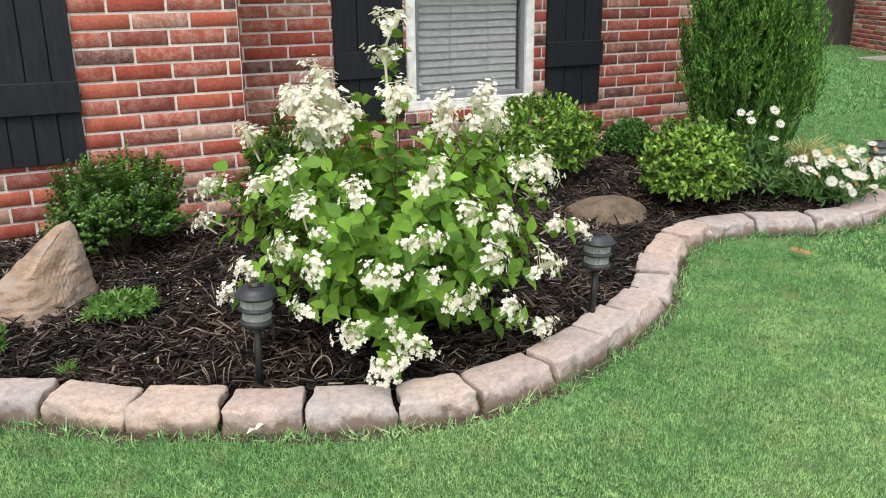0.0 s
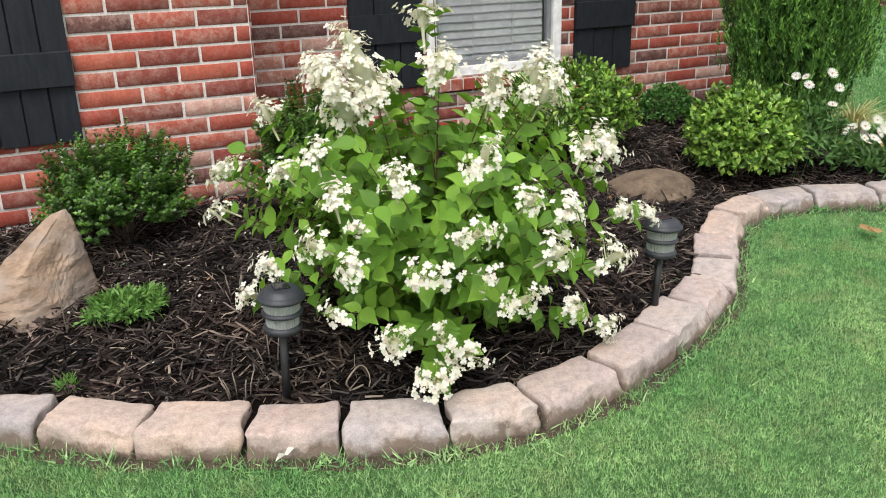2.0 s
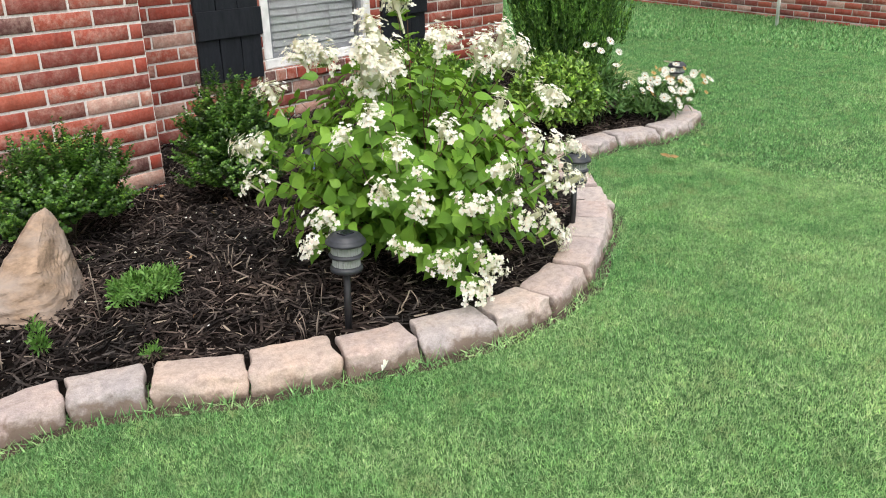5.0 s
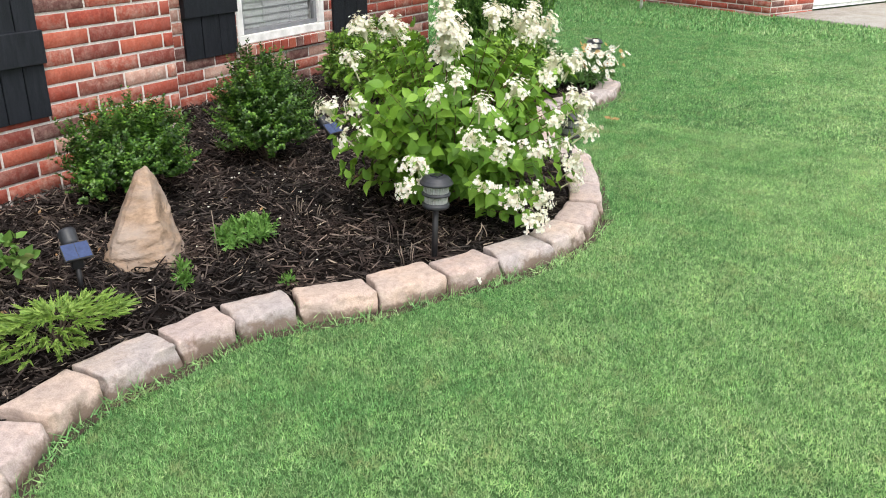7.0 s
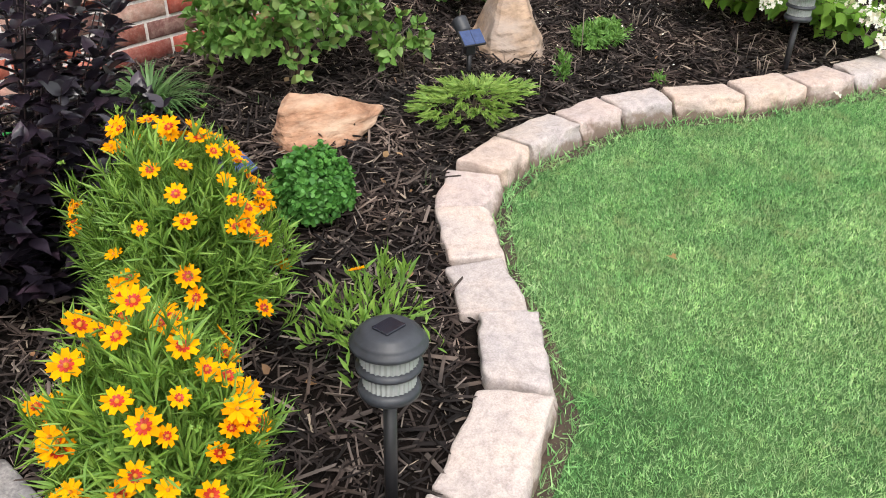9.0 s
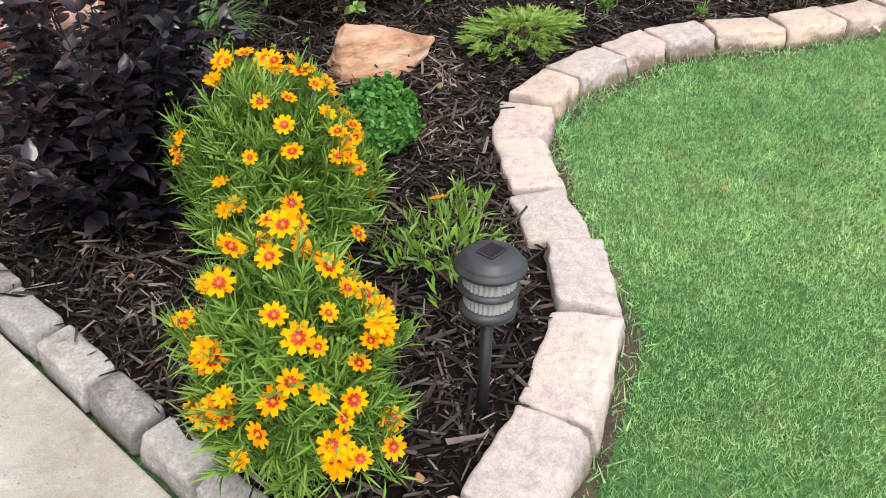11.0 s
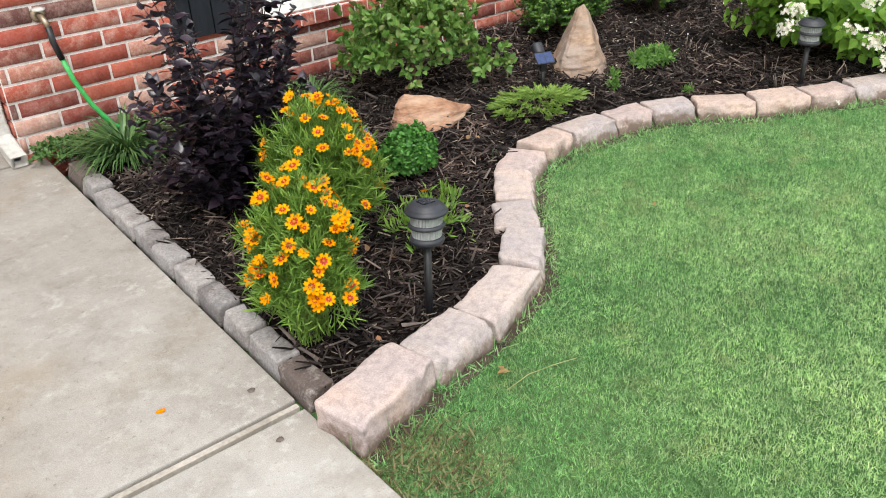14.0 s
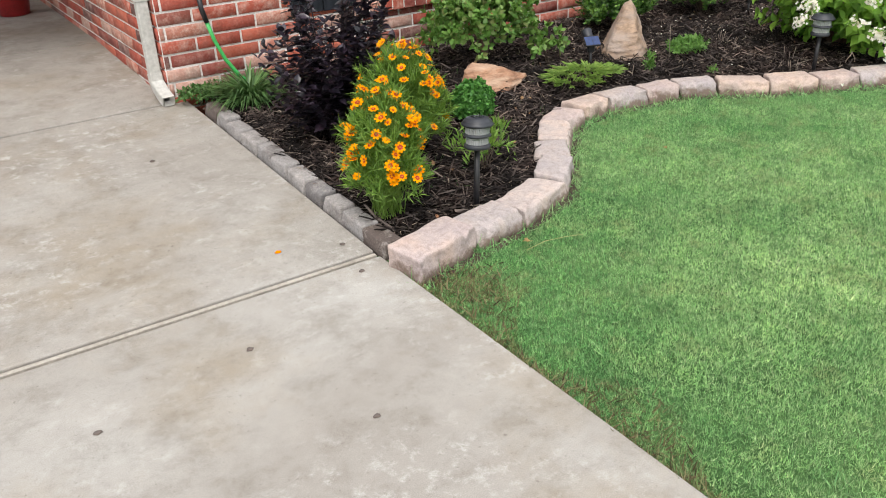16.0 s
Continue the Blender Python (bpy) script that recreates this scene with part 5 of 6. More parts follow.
# tickseed with yellow and red flowers
def flower_mesh(name, petals, length, width, outer, inner, disc, ring):
    """Ray petals round a domed middle, with an inner ring of another colour."""
    ch, mats = [], []
    a = np.arange(petals) * 2 * math.pi / petals
    way = np.stack([np.cos(a), np.sin(a), np.full(petals, 0.22)], 1)
    blade = (np.array([(0, 0, 0), (-.38, .60, .05), (.38, .60, .05), (0, .60, -.02), (-.27, .98, .0), (.27, .98, .0), (0, .90, -.02)]), np.array([(0, 3, 1), (0, 2, 3), (1, 3, 4), (3, 2, 5), (4, 3, 6), (3, 5, 6)]))
    up = np.tile((0, 0, 1.0), (petals, 1))
    ch.append(scatter(blade, way * 0.0, way, up, length, width))
    mats += [0] * len(ch[-1][1])
    if ring:
        ch.append(scatter(blade, way * 0.0 + np.array((0, 0, 0.0012)), way, up, length * ring, width * 1.05))
        mats += [1] * len(ch[-1][1])
    m = 10
    b = np.arange(m) * 2 * math.pi / m
    r = length * 0.15
    v = np.concatenate([np.stack([r * np.cos(b), r * np.sin(b), np.full(m, 0.002)], 1), np.stack([r * .6 * np.cos(b), r * .6 * np.sin(b), np.full(m, 0.006)], 1), [(0, 0, 0.007)]])
    f = [(k, (k + 1) % m, m + k) for k in range(m)] + [((k + 1) % m, m + (k + 1) % m, m + k) for k in range(m)] + [(m + k, m + (k + 1) % m, 2 * m) for k in range(m)]
    ch.append((v, np.array(f)))
    mats += [2] * len(f)
    me = np_mesh(name, *merge(ch), None)
    for mt in (outer, inner, disc):
        me.materials.append(mt)
    me.polygons.foreach_set("material_index", mats)
    return me


TICKSEED = [flower_mesh("flower", 8, s, 0.60, PETAL_YELLOW, PETAL_RED, DISC_YELLOW, q) for s, q in ((0.0225, 0.44), (0.020, 0.40), (0.018, 0.0), (0.021, 0.50))]


def tickseed(place, radii, count, seed, label, lean):
    rng = np.random.default_rng(seed)
    b = thing("tickseed", place, label, "flowering plant", "tickseed clumps")
    p, d = dome(rng, 1700, radii, 0.24, -0.5, (0.2, 0.98))
    n, per = len(p), 6
    at = np.repeat(p, per, 0)
    way = unit(np.repeat(d, per, 0) * 0.6 + rng.normal(size=(n * per, 3)) * 0.5 + np.array((0, 0, 0.75)))
    part("foliage", np_mesh("foliage", *scatter(LANCE, at, way, np.repeat(d, per, 0) + np.array((0, 0, .6)), rng.uniform(0.030, 0.064, n * per), 0.27), LEAF_COREOPSIS, True), None, b)
    q, e = dome(rng, count, (radii[0] * 1.0, radii[1] * 1.0, radii[2] * 1.08), 0.10, -0.22, (0.97, 1.06))
    stems_part(b, [tuple(v) for v in q] + [tuple(v * 0.95) for v in p[::18]], 0.0018, LEAF_COREOPSIS, bend=0.1, start=0.05, seed=seed)
    for k in range(len(q)):
        fl = part("flower", TICKSEED[rng.choice(4, p=(0.5, 0.22, 0.12, 0.16))], None, b)
        axis = Vector(e[k] * 0.45 + np.array(lean) + np.array((0, 0, 0.75)) + rng.normal(size=3) * 0.34).normalized()
        sc = rng.uniform(0.75, 1.20)
        fl.matrix_basis = Matrix.Translation(Vector(q[k]) + axis * 0.004) @ axis.to_track_quat("Z", "Y").to_matrix().to_4x4() @ Euler((0, 0, rng.uniform(0, 6))).to_matrix().to_4x4() @ Matrix.Diagonal((sc, sc, sc, 1))
    # buds and spent heads on thin stalks among the flowers
    q, e = dome(rng, 46, (radii[0] * 1.02, radii[1] * 1.02, radii[2] * 1.14), 0.15, -0.1, (0.9, 1.08))
    ch = []
    for c in q:
        way = unit(rng.normal(size=(7, 3)) + np.array((0, 0, 0.8)))
        ch.append(scatter(SMALL, np.tile(c, (7, 1)), way, rng.normal(size=(7, 3)), rng.uniform(0.006, 0.010, 7), 1.0))
        low = c * np.array((0.75, 0.75, 0.6))
        ch.append(scatter(NEEDLE, [low], [c - low], [rng.normal(size=3)], float(np.linalg.norm(c - low)), 0.12))
    tagged(part("bud_growth", np_mesh("bud_growth", *merge(ch), LEAF_COREOPSIS), None, b), "green buds on thin stalks", kind="stuff")


tickseed((-2.325, 2.260, 0.045), (0.130, 0.175, 0.230), 70, 51, "bushy tickseed with yellow and red flowers by the walk", (-0.15, -0.25, 0))
tickseed((-1.995, 2.69, 0.05), (0.160, 0.21, 0.245), 72, 52, "bushy tickseed with yellow and red flowers in the mulch", (-0.15, -0.25, 0))
shrub("tickseed_seedlings", (-1.76, 2.42, 0.045), (0.18, 0.14, 0.095), "straggling yellow-green young tickseed beside the path light", "plant", LANCE, 0.042, 0.6, 105, 4, LEAF_COREOPSIS, 53, up=0.7, lumpy=0.3, low=-0.2, shell=(0.3, 1.05), stems=18)
loose = tagged(part("tickseed_flower", flower_mesh("tickseed_flower", 8, 0.022, 0.62, PETAL_YELLOW, PETAL_RED, DISC_YELLOW, 0.0), None, None), "single yellow flower above the young tickseed", "flower")
loose.matrix_basis = pose(-1.735, 2.475, 0.225, -25, 10, 0)
part("stem", tube([(0, 0, 0), (0.004, 0.01, -0.10), (0.0, 0.0, -0.18)], 0.0015, 5), LEAF_COREOPSIS, loose)

# daisies
DAISY = [flower_mesh("flower", 15, s, 0.26, mt, mt, DISC_YELLOW, 0) for s, mt in ((0.030, PETAL_DAISY), (0.026, PETAL_DAISY), (0.021, PETAL_FADED))]


def daisies(place, radii, heads, tips, seed, label, box_of_heads, bush=True):
    rng = np.random.default_rng(seed)
    b = thing("daisy", place, label, "flowering plant", "daisies")
    p, d = dome(rng, tips, radii, 0.25, -0.4, (0.3, 1.03))
    n, per = len(p), 5
    way = unit(np.repeat(d, per, 0) * 0.4 + rng.normal(size=(n * per, 3)) * 0.5 + np.array((0, 0, 0.5)))
    part("foliage", np_mesh("foliage", *scatter(LANCE, np.repeat(p, per, 0), way, np.repeat(d, per, 0) + np.array((0, 0, .5)), rng.uniform(0.035, 0.07, n * per), 0.8), LEAF_DAISY, True), None, b)
    (x0, x1), (y0, y1), (z0, z1) = box_of_heads
    spots = [(rng.uniform(x0, x1), rng.uniform(y0, y1), rng.uniform(z0, z1)) for _ in range(heads)]
    stems_part(b, spots, 0.0022, LEAF_DAISY, bend=0.1, start=0.12, seed=seed)
    for s in spots:
        fl = part("flower", DAISY[rng.choice(3, p=(0.45, 0.37, 0.18))], None, b)
        axis = Vector((rng.normal() * 0.35 - 0.25, rng.normal() * 0.35 - 0.55, 0.65)).normalized()
        sc = rng.uniform(0.8, 1.15)
        fl.matrix_basis = Matrix.Translation(Vector(s) + axis * 0.004) @ axis.to_track_quat("Z", "Y").to_matrix().to_4x4() @ Matrix.Diagonal((sc, sc, sc, 1))


daisies((3.36, 3.36, 0.05), (0.22, 0.20, 0.17), 10, 380, 71, "leafy daisy plant with tall white flowers", ((-0.12, 0.28), (-0.12, 0.15), (0.26, 0.50)))
daisies((3.82, 3.20, 0.05), (0.32, 0.18, 0.09), 84, 300, 72, "spreading daisies with white flowers over the stones", ((-0.36, 0.34), (-0.26, 0.12), (0.09, 0.27)))


def tuft(name, place, radius, height, count, label, category, material, seed, width=1.6):
    rng = np.random.default_rng(seed)
    b = thing(name, place, label, category)
    a = rng.uniform(0, 2 * math.pi, count)
    r = np.sqrt(rng.uniform(0, 1, count))
    way = np.stack([np.cos(a) * (0.25 + 0.9 * r), np.sin(a) * (0.25 + 0.9 * r), rng.uniform(0.5, 1.1, count)], 1)
    at = np.stack([np.cos(a) * r * radius * 0.25, np.sin(a) * r * radius * 0.25, np.zeros(count)], 1)
    bl = part("foliage", np_mesh("foliage", *scatter(STRAP, at, way, np.tile((0, 0, 1.0), (count, 1)), rng.uniform(0.5, 1.2, count) * height * 1.25, width * 0.42), material, True), None, b)
    tagged(bl, kind="stuff")


tuft("grass_clump", (-2.23, 3.86, 0.07), 0.24, 0.19, 620, "arching clump of strappy green grass by the wall", "ornamental grass", LEAF_GRASSY, 81)
tuft("grass_clump", (-1.37, 3.80, 0.09), 0.16, 0.14, 300, "small clump of strappy green grass beside the shrub", "ornamental grass", LEAF_GRASSY, 82)
tuft("straw_grass", (4.40, 3.92, 0.03), 0.15, 0.24, 170, "small tuft of pale straw-coloured grass", "ornamental grass", LEAF_STRAW, 83, 1.2)


# ---- rocks ----
rk = tagged(part("standing_rock", faceted_rock([(0.090, 0.070, 0.325), (0.075, 0.03, 0.300), (0.120, 0.04, 0.285), (-0.20, 0.03, -0.03), (-0.05, 0.18, -0.03), (0.14, 0.16, -0.03), (0.175, 0.0, -0.03), (0.05, -0.19, -0.03),
    (-0.07, -0.26, -0.03), (-0.25, -0.15, -0.03), (-0.21, -0.10, 0.115), (-0.06, -0.16, 0.165), (-0.13, -0.20, 0.07)], 3, rough=0.007), SANDSTONE, None), "tall pointed brown sandstone rock standing in the mulch", "rock")
rk.location = (-0.005, 3.40, 0.055)
rk = tagged(part("wedge_rock", faceted_rock([(-0.17, -0.03, 0.0), (-0.11, 0.11, 0.0), (0.0, -0.13, 0.0), (0.07, -0.10, 0.0), (0.245, -0.085, 0.070), (-0.115, 0.03, 0.140), (-0.03, 0.08, 0.155), (0.05, 0.0, 0.140), (0.10, 0.09, 0.0), (-0.15, -0.04, 0.06), (0.10, -0.10, 0.085)], 5, rough=0.010), SANDSTONE_PALE, None),
            "wedge of orange sandstone lying on the mulch", "rock")
rk.location = (-1.12, 3.285, 0.060)
rk = tagged(part("flat_rock", lump((0.44, 0.34, 0.13), 4), FIELDSTONE, None), "low flat brown rock half sunk in mulch", "rock")
rk.location = (2.52, 3.44, 0.03)


# ---- lights in the garden ----
def path_light(place, tilt, label, lift=0.0):
    """A solar path light: domed cap, two ribbed lenses between rings, a stake."""
    l = thing("path_light", place, label, "garden light", "solar path lights")
    l.rotation_euler = (radians(tilt[0]), radians(tilt[1]), 0)
    l.location.z += lift
    part("post", tube([(0, 0, -0.06 - lift), (0, 0, 0.198)], 0.0115, 14), DARK_PLASTIC, l)
    part("collar", lathe([(0.014, 0.182), (0.034, 0.186), (0.049, 0.189), (0.051, 0.197), (0.048, 0.205), (0.036, 0.2075)], 40), GREY_PLASTIC, l)
    part("ring", lathe([(0.034, 0.2335), (0.052, 0.2355), (0.054, 0.241), (0.046, 0.247), (0.034, 0.2475)], 40), GREY_PLASTIC, l)
    for z0, z1, r in ((0.207, 0.2345, 0.0415), (0.2465, 0.276, 0.0450)):
        bm = bmesh.new()
        m = 64
        rows = [[bm.verts.new(((r + (0.0016 if k % 2 else -0.0008)) * math.cos(2 * math.pi * k / m), (r + (0.0016 if k % 2 else -0.0008)) * math.sin(2 * math.pi * k / m), z)) for k in range(m)] for z in (z0, z1)]
        for k in range(m):
            bm.faces.new((rows[0][k], rows[0][(k + 1) % m], rows[1][(k + 1) % m], rows[1][k]))
        bm.faces.new(rows[0][::-1])
        bm.faces.new(rows[1])
        lens = part("lens", bm, LENS, l, "clear ribbed lens")
        part("core", lathe([(0.014, z0 + 0.002), (0.018, z1 - 0.002)], 16), PALE_METAL, lens)
    part("cap", lathe([(0.036, 0.2745), (0.058, 0.275), (0.062, 0.279), (0.0615, 0.284), (0.056, 0.288), (0.055, 0.292), (0.0525, 0.296), (0.047, 0.299), (0.045, 0.303), (0.036, 0.3065), (0.0, 0.3075)], 48), GREY_PLASTIC, l)
    part("solar_panel", box(-0.021, 0.021, -0.017, 0.017, 0.306, 0.3105, 0.001), SOLAR, l, "small dark solar cell")


path_light((-2.003, 2.133, 0.040), (-3, 4.5), "dark grey solar path light with ribbed lens near the walk", 0.035)
path_light((0.540, 2.455, 0.045), (1, 2), "dark grey solar path light beside the hydrangea")
path_light((1.73, 2.42, 0.045), (0, 2), "dark grey solar path light half hidden by the hydrangea")
path_light((4.27, 3.30, 0.0), (0, 0), "dark grey solar path light behind the daisies")


def solar_spot(place, turn, label):
    s = thing("solar_spotlight", place, label, "garden light", "solar spotlights", turn=turn)
    part("stake", tube([(0, 0, -0.05), (0, 0, 0.10)], 0.009, 10), DARK_PLASTIC, s)
    part("bracket", box(-0.020, 0.020, -0.014, 0.014, 0.085, 0.125, 0.004), DARK_PLASTIC, s)
    head = part("lamp_head", lathe([(0.020, 0.0), (0.027, 0.012), (0.030, 0.055), (0.031, 0.062), (0.026, 0.064), (0.024, 0.058)], 24), GREY_PLASTIC, s, "small round lamp head")
    head.matrix_basis = pose(0, 0.030, 0.150, -55, 0, 0)
    panel = part("solar_panel", box(-0.046, 0.046, -0.034, 0.034, -0.006, 0.004, 0.002), DARK_PLASTIC, s)
    panel.matrix_basis = pose(0, -0.018, 0.150, 38, 0, 0)
    for k in range(2):
        part("solar_cell", box(-0.042 + k * 0.043, -0.001 + k * 0.043, -0.030, 0.030, 0.0045, 0.0056), SOLAR_BLUE, panel)


solar_spot((-0.37, 3.29, 0.06), -22, "small solar spotlight with a tilted blue panel by the rock")
solar_spot((-1.585, 3.08, 0.06), 12, "small solar spotlight with a blue panel behind the flowers")
solar_spot((1.33, 3.55, 0.07), -10, "small solar spotlight on the mulch near the boxwood")


# ---- downspout, tap, hose, bucket ----
spout = thing("downspout", (SIDE_X, FRONT_Y, 0), "pale grey metal downspout at the house corner", "downspout")


def square_tube(points, w, d):
    bm = bmesh.new()
    rings = []
    pts = [Vector(p) for p in points]
    for i, p in enumerate(pts):
        t = (pts[min(i + 1, len(pts) - 1)] - pts[max(i - 1, 0)]).normalized()
        u = Vector((1, 0, 0))
        v = t.cross(u).normalized()
        rings.append([bm.verts.new(p + u * a * w + v * b * d) for a, b in ((-.5, -.42), (-.42, -.5), (.42, -.5), (.5, -.42), (.5, .42), (.42, .5), (-.42, .5), (-.5, .42))])
    for a, b in zip(rings, rings[1:]):
        for k in range(8):
            bm.faces.new((a[k], a[(k + 1) % 8], b[(k + 1) % 8], b[k]))
    inner = [bm.verts.new(v.co.lerp(pts[-1], 0.14)) for v in rings[-1]]
    deep = [bm.verts.new(v.co.lerp(pts[-2], 0.5)) for v in inner]
    for k in range(8):
        bm.faces.new((rings[-1][k], rings[-1][(k + 1) % 8], inner[(k + 1) % 8], inner[k]))
        bm.faces.new((inner[k], inner[(k + 1) % 8], deep[(k + 1) % 8], deep[k]))
    bm.faces.new(rings[0])
    return bm


part("pipe", square_tube([(-0.045, 0.05, 2.55), (-0.045, 0.05, 0.55), (-0.045, 0.05, 0.235)], 0.06, 0.055), PALE_METAL, spout)
part("elbow", square_tube([(-0.045, 0.05, 0.245), (-0.045, 0.045, 0.20), (-0.04, 0.02, 0.165), (-0.035, -0.03, 0.135), (-0.03, -0.075, 0.115)], 0.066, 0.060), PALE_METAL, spout, "bent outlet, dented at the end")
for z in (0.62, 1.7):
    part("strap", box(-0.085, 0.0, 0.018, 0.082, z, z + 0.022, 0.002), PALE_METAL, spout)

tap = thing("garden_tap", (-2.36, FRONT_Y, 0.66), "brass garden tap on the brick wall", "tap")
part("spout", tube([(0, 0.0, 0), (0, -0.05, 0), (0.005, -0.075, -0.02), (0.008, -0.08, -0.045)], 0.012, 12), BRASS, tap)
part("flange", lathe([(0.030, 0), (0.030, 0.006), (0.014, 0.012)], 20), BRASS, tap).matrix_basis = pose(0, -0.002, 0, 90, 0, 0)
part("handle", lathe([(0.006, -0.004), (0.024, 0.0), (0.027, 0.005), (0.006, 0.010)], 12), PALE_METAL, tap).matrix_basis = pose(0, -0.035, 0.024, 10, 0, 0)
hose = thing("garden_hose", (0, 0, 0), "bright green garden hose hanging from the tap", "hose")
part("sleeve", tube([(-2.352, 4.083, 0.625), (-2.350, 4.080, 0.56), (-2.335, 4.072, 0.49)], 0.013, 12), DARK_PLASTIC, hose, "black hose guard")
part("tube", tube([(-2.336, 4.073, 0.495), (-2.315, 4.062, 0.40), (-2.275, 4.045, 0.29), (-2.215, 4.02, 0.19), (-2.13, 3.99, 0.13), (-2.0, 3.96, 0.105), (-1.86, 3.95, 0.10), (-1.70, 3.98, 0.10)], 0.0105, 12), GREEN_RUBBER, hose)

bucket = thing("red_planter", (-2.86, 7.2, 0.152), "glossy red tapered planter on the porch slab", "planter")
part("body", lathe([(0.10, 0), (0.115, 0.01), (0.15, 0.26), (0.16, 0.28), (0.145, 0.285), (0.11, 0.03), (0.0, 0.03)], 28), RED_PAINT, bucket)
part("rim", lathe([(0.158, 0.275), (0.168, 0.28), (0.168, 0.295), (0.150, 0.297), (0.148, 0.285)], 28), RED_PAINT, bucket)
part("handle", tube([(-0.16, 0, 0.28), (-0.20, -0.05, 0.16), (-0.21, -0.08, 0.03)], 0.006, 8), DARK_PLASTIC, bucket)


# ---- fallen leaves and bits ----
def fallen(name, place, size, lobes, material, label, turn):
    bm = bmesh.new()
    mid = bm.verts.new((0, 0, 0.006))
    ring = []
    n = lobes * 4
    for k in range(n):
        a = 2 * math.pi * k / n
        r = size * (0.62 + 0.38 * math.cos(lobes * a)) * (1.0 if lobes > 2 else 1.0)
        ring.append(bm.verts.new((r * math.cos(a) * (1.0 if lobes > 2 else 1.0), r * math.sin(a) * (0.85 if lobes > 2 else 0.45), 0.004 + 0.012 * abs(math.sin(a * 2)) * size / 0.05)))
    for k in range(n):
        bm.faces.new((mid, ring[k], ring[(k + 1) % n]))
    bmesh.ops.solidify(bm, geom=bm.faces[:], thickness=0.0008)
    ob = tagged(part(name, bm, material, None), label, "leaf")
    ob.matrix_basis = pose(*place, 6, 4, turn)


fallen("fallen_leaf", (3.03, 2.68, 0.012), 0.062, 5, LEAF_DRY, "dry tan lobed leaf lying on the lawn", 20)
fallen("fallen_leaf", (0.47, 2.225, 0.010), 0.040, 2, LEAF_PALE, "pale green leaf lying against the edging stones", 35)
fallen("fallen_leaf", (-2.02, 1.80, 0.006), 0.030, 3, LEAF_DRY, "small brown leaf on the soil by the stones", 70)
fallen("fallen_leaf", (-0.95, 2.15, 0.012), 0.022, 3, LEAF_DRY, "small brown leaf on the lawn", 10)
for x, y, mt, lb in ((-3.57, 1.62, CHIP, "dark bit of mulch on the concrete"), (-2.95, 1.25, CHIP, "dark bit of mulch on the concrete"), (-2.60, 1.98, CHIP, "dark bit of mulch on the concrete"), (-2.56, 2.2, CHIP, "dark bit of mulch on the concrete"),
                     (-2.78, 2.28, PETAL_YELLOW, "fallen yellow petal on the concrete"), (-2.9, 3.4, CHIP, "dark bit of mulch on the concrete"), (-3.1, 1.75, CHIP, "dark bit of mulch on the concrete")):
    ob = tagged(part("debris", lump((0.022, 0.014, 0.008), x * 3, 2, 0.4), mt, None), lb, "debris")
    ob.location = (x, y, walk_z(y) + 0.0005)


# ---- mulch, grass ----
def edge_distance(xs, ys):
    d = np.full(len(xs), 9.0)
    for (xa, ya), (xb, yb) in zip(EDGE, EDGE[1:]):
        vx, vy = xb - xa, yb - ya
        t = np.clip(((xs - xa) * vx + (ys - ya) * vy) / (vx * vx + vy * vy), 0, 1)
        d = np.minimum(d, np.hypot(xs - xa - t * vx, ys - ya - t * vy))
    return d


def in_poly(poly, xs, ys):
    hit = np.zeros(len(xs), bool)
    j = len(poly) - 1
    for i in range(len(poly)):
        (xa, ya), (xb, yb) = poly[i], poly[j]
        if ya != yb:
            hit ^= ((ya > ys) != (yb > ys)) & (xs < (xb - xa) * (ys - ya) / (yb - ya) + xa)
        j = i
    return hit


def bed_points(rng, n):
    xs, ys = rng.uniform(-2.45, 4.4, n), rng.uniform(1.85, 4.84, n)
    keep = in_poly(BED, xs, ys) & (edge_distance(xs, ys) > 0.166)
    return xs[keep], ys[keep]


def mulch():
    rng = np.random.default_rng(91)
    for name, n, mt, lo, hi, label in (("mulch_chips", 115000, CHIP, 0.016, 0.080, "shredded dark brown bark chips"), ("pale_chips", 14000, CHIP_PALE, 0.012, 0.055, "weathered grey chips and straws among the mulch")):
        xs, ys = bed_points(rng, n)
        m = len(xs)
        z = np.array([soil_z(x, y) for x, y in zip(xs, ys)]) + rng.uniform(-0.006, 0.020, m)
        a = rng.uniform(0, 2 * math.pi, m)
        way = np.stack([np.cos(a), np.sin(a), rng.normal(size=m) * np.where(edge_distance(xs, ys) < 0.22, 0.10, 0.38)], 1)
        ups = np.array((0, 0, 1.0)) + rng.normal(size=(m, 3)) * 0.6
        ob = part(name, np_mesh(name, *scatter(CHIPS, np.stack([xs, ys, z], 1), way, ups, rng.uniform(lo, hi, m), rng.uniform(0.045, 0.15, m)), mt), None, None)
        tagged(ob, label, "mulch", kind="stuff")


mulch()


def straws():
    """Dry stalks lying and standing in the mulch."""
    rng = np.random.default_rng(95)
    xs, ys = bed_points(rng, 420)
    m = len(xs)
    z = np.array([soil_z(x, y) for x, y in zip(xs, ys)]) + 0.008
    a = rng.uniform(0, 2 * math.pi, m)
    way = np.stack([np.cos(a), np.sin(a), rng.uniform(-0.02, 0.35, m) ** 2 * 3], 1)
    ob = part("dry_stalks", np_mesh("dry_stalks", *scatter(NEEDLE, np.stack([xs, ys, z], 1), way, rng.normal(size=(m, 3)), rng.uniform(0.05, 0.17, m), 0.22), CHIP_PALE), None, None)
    tagged(ob, "thin dry stalks scattered on the mulch", "stalks", kind="stuff")


straws()


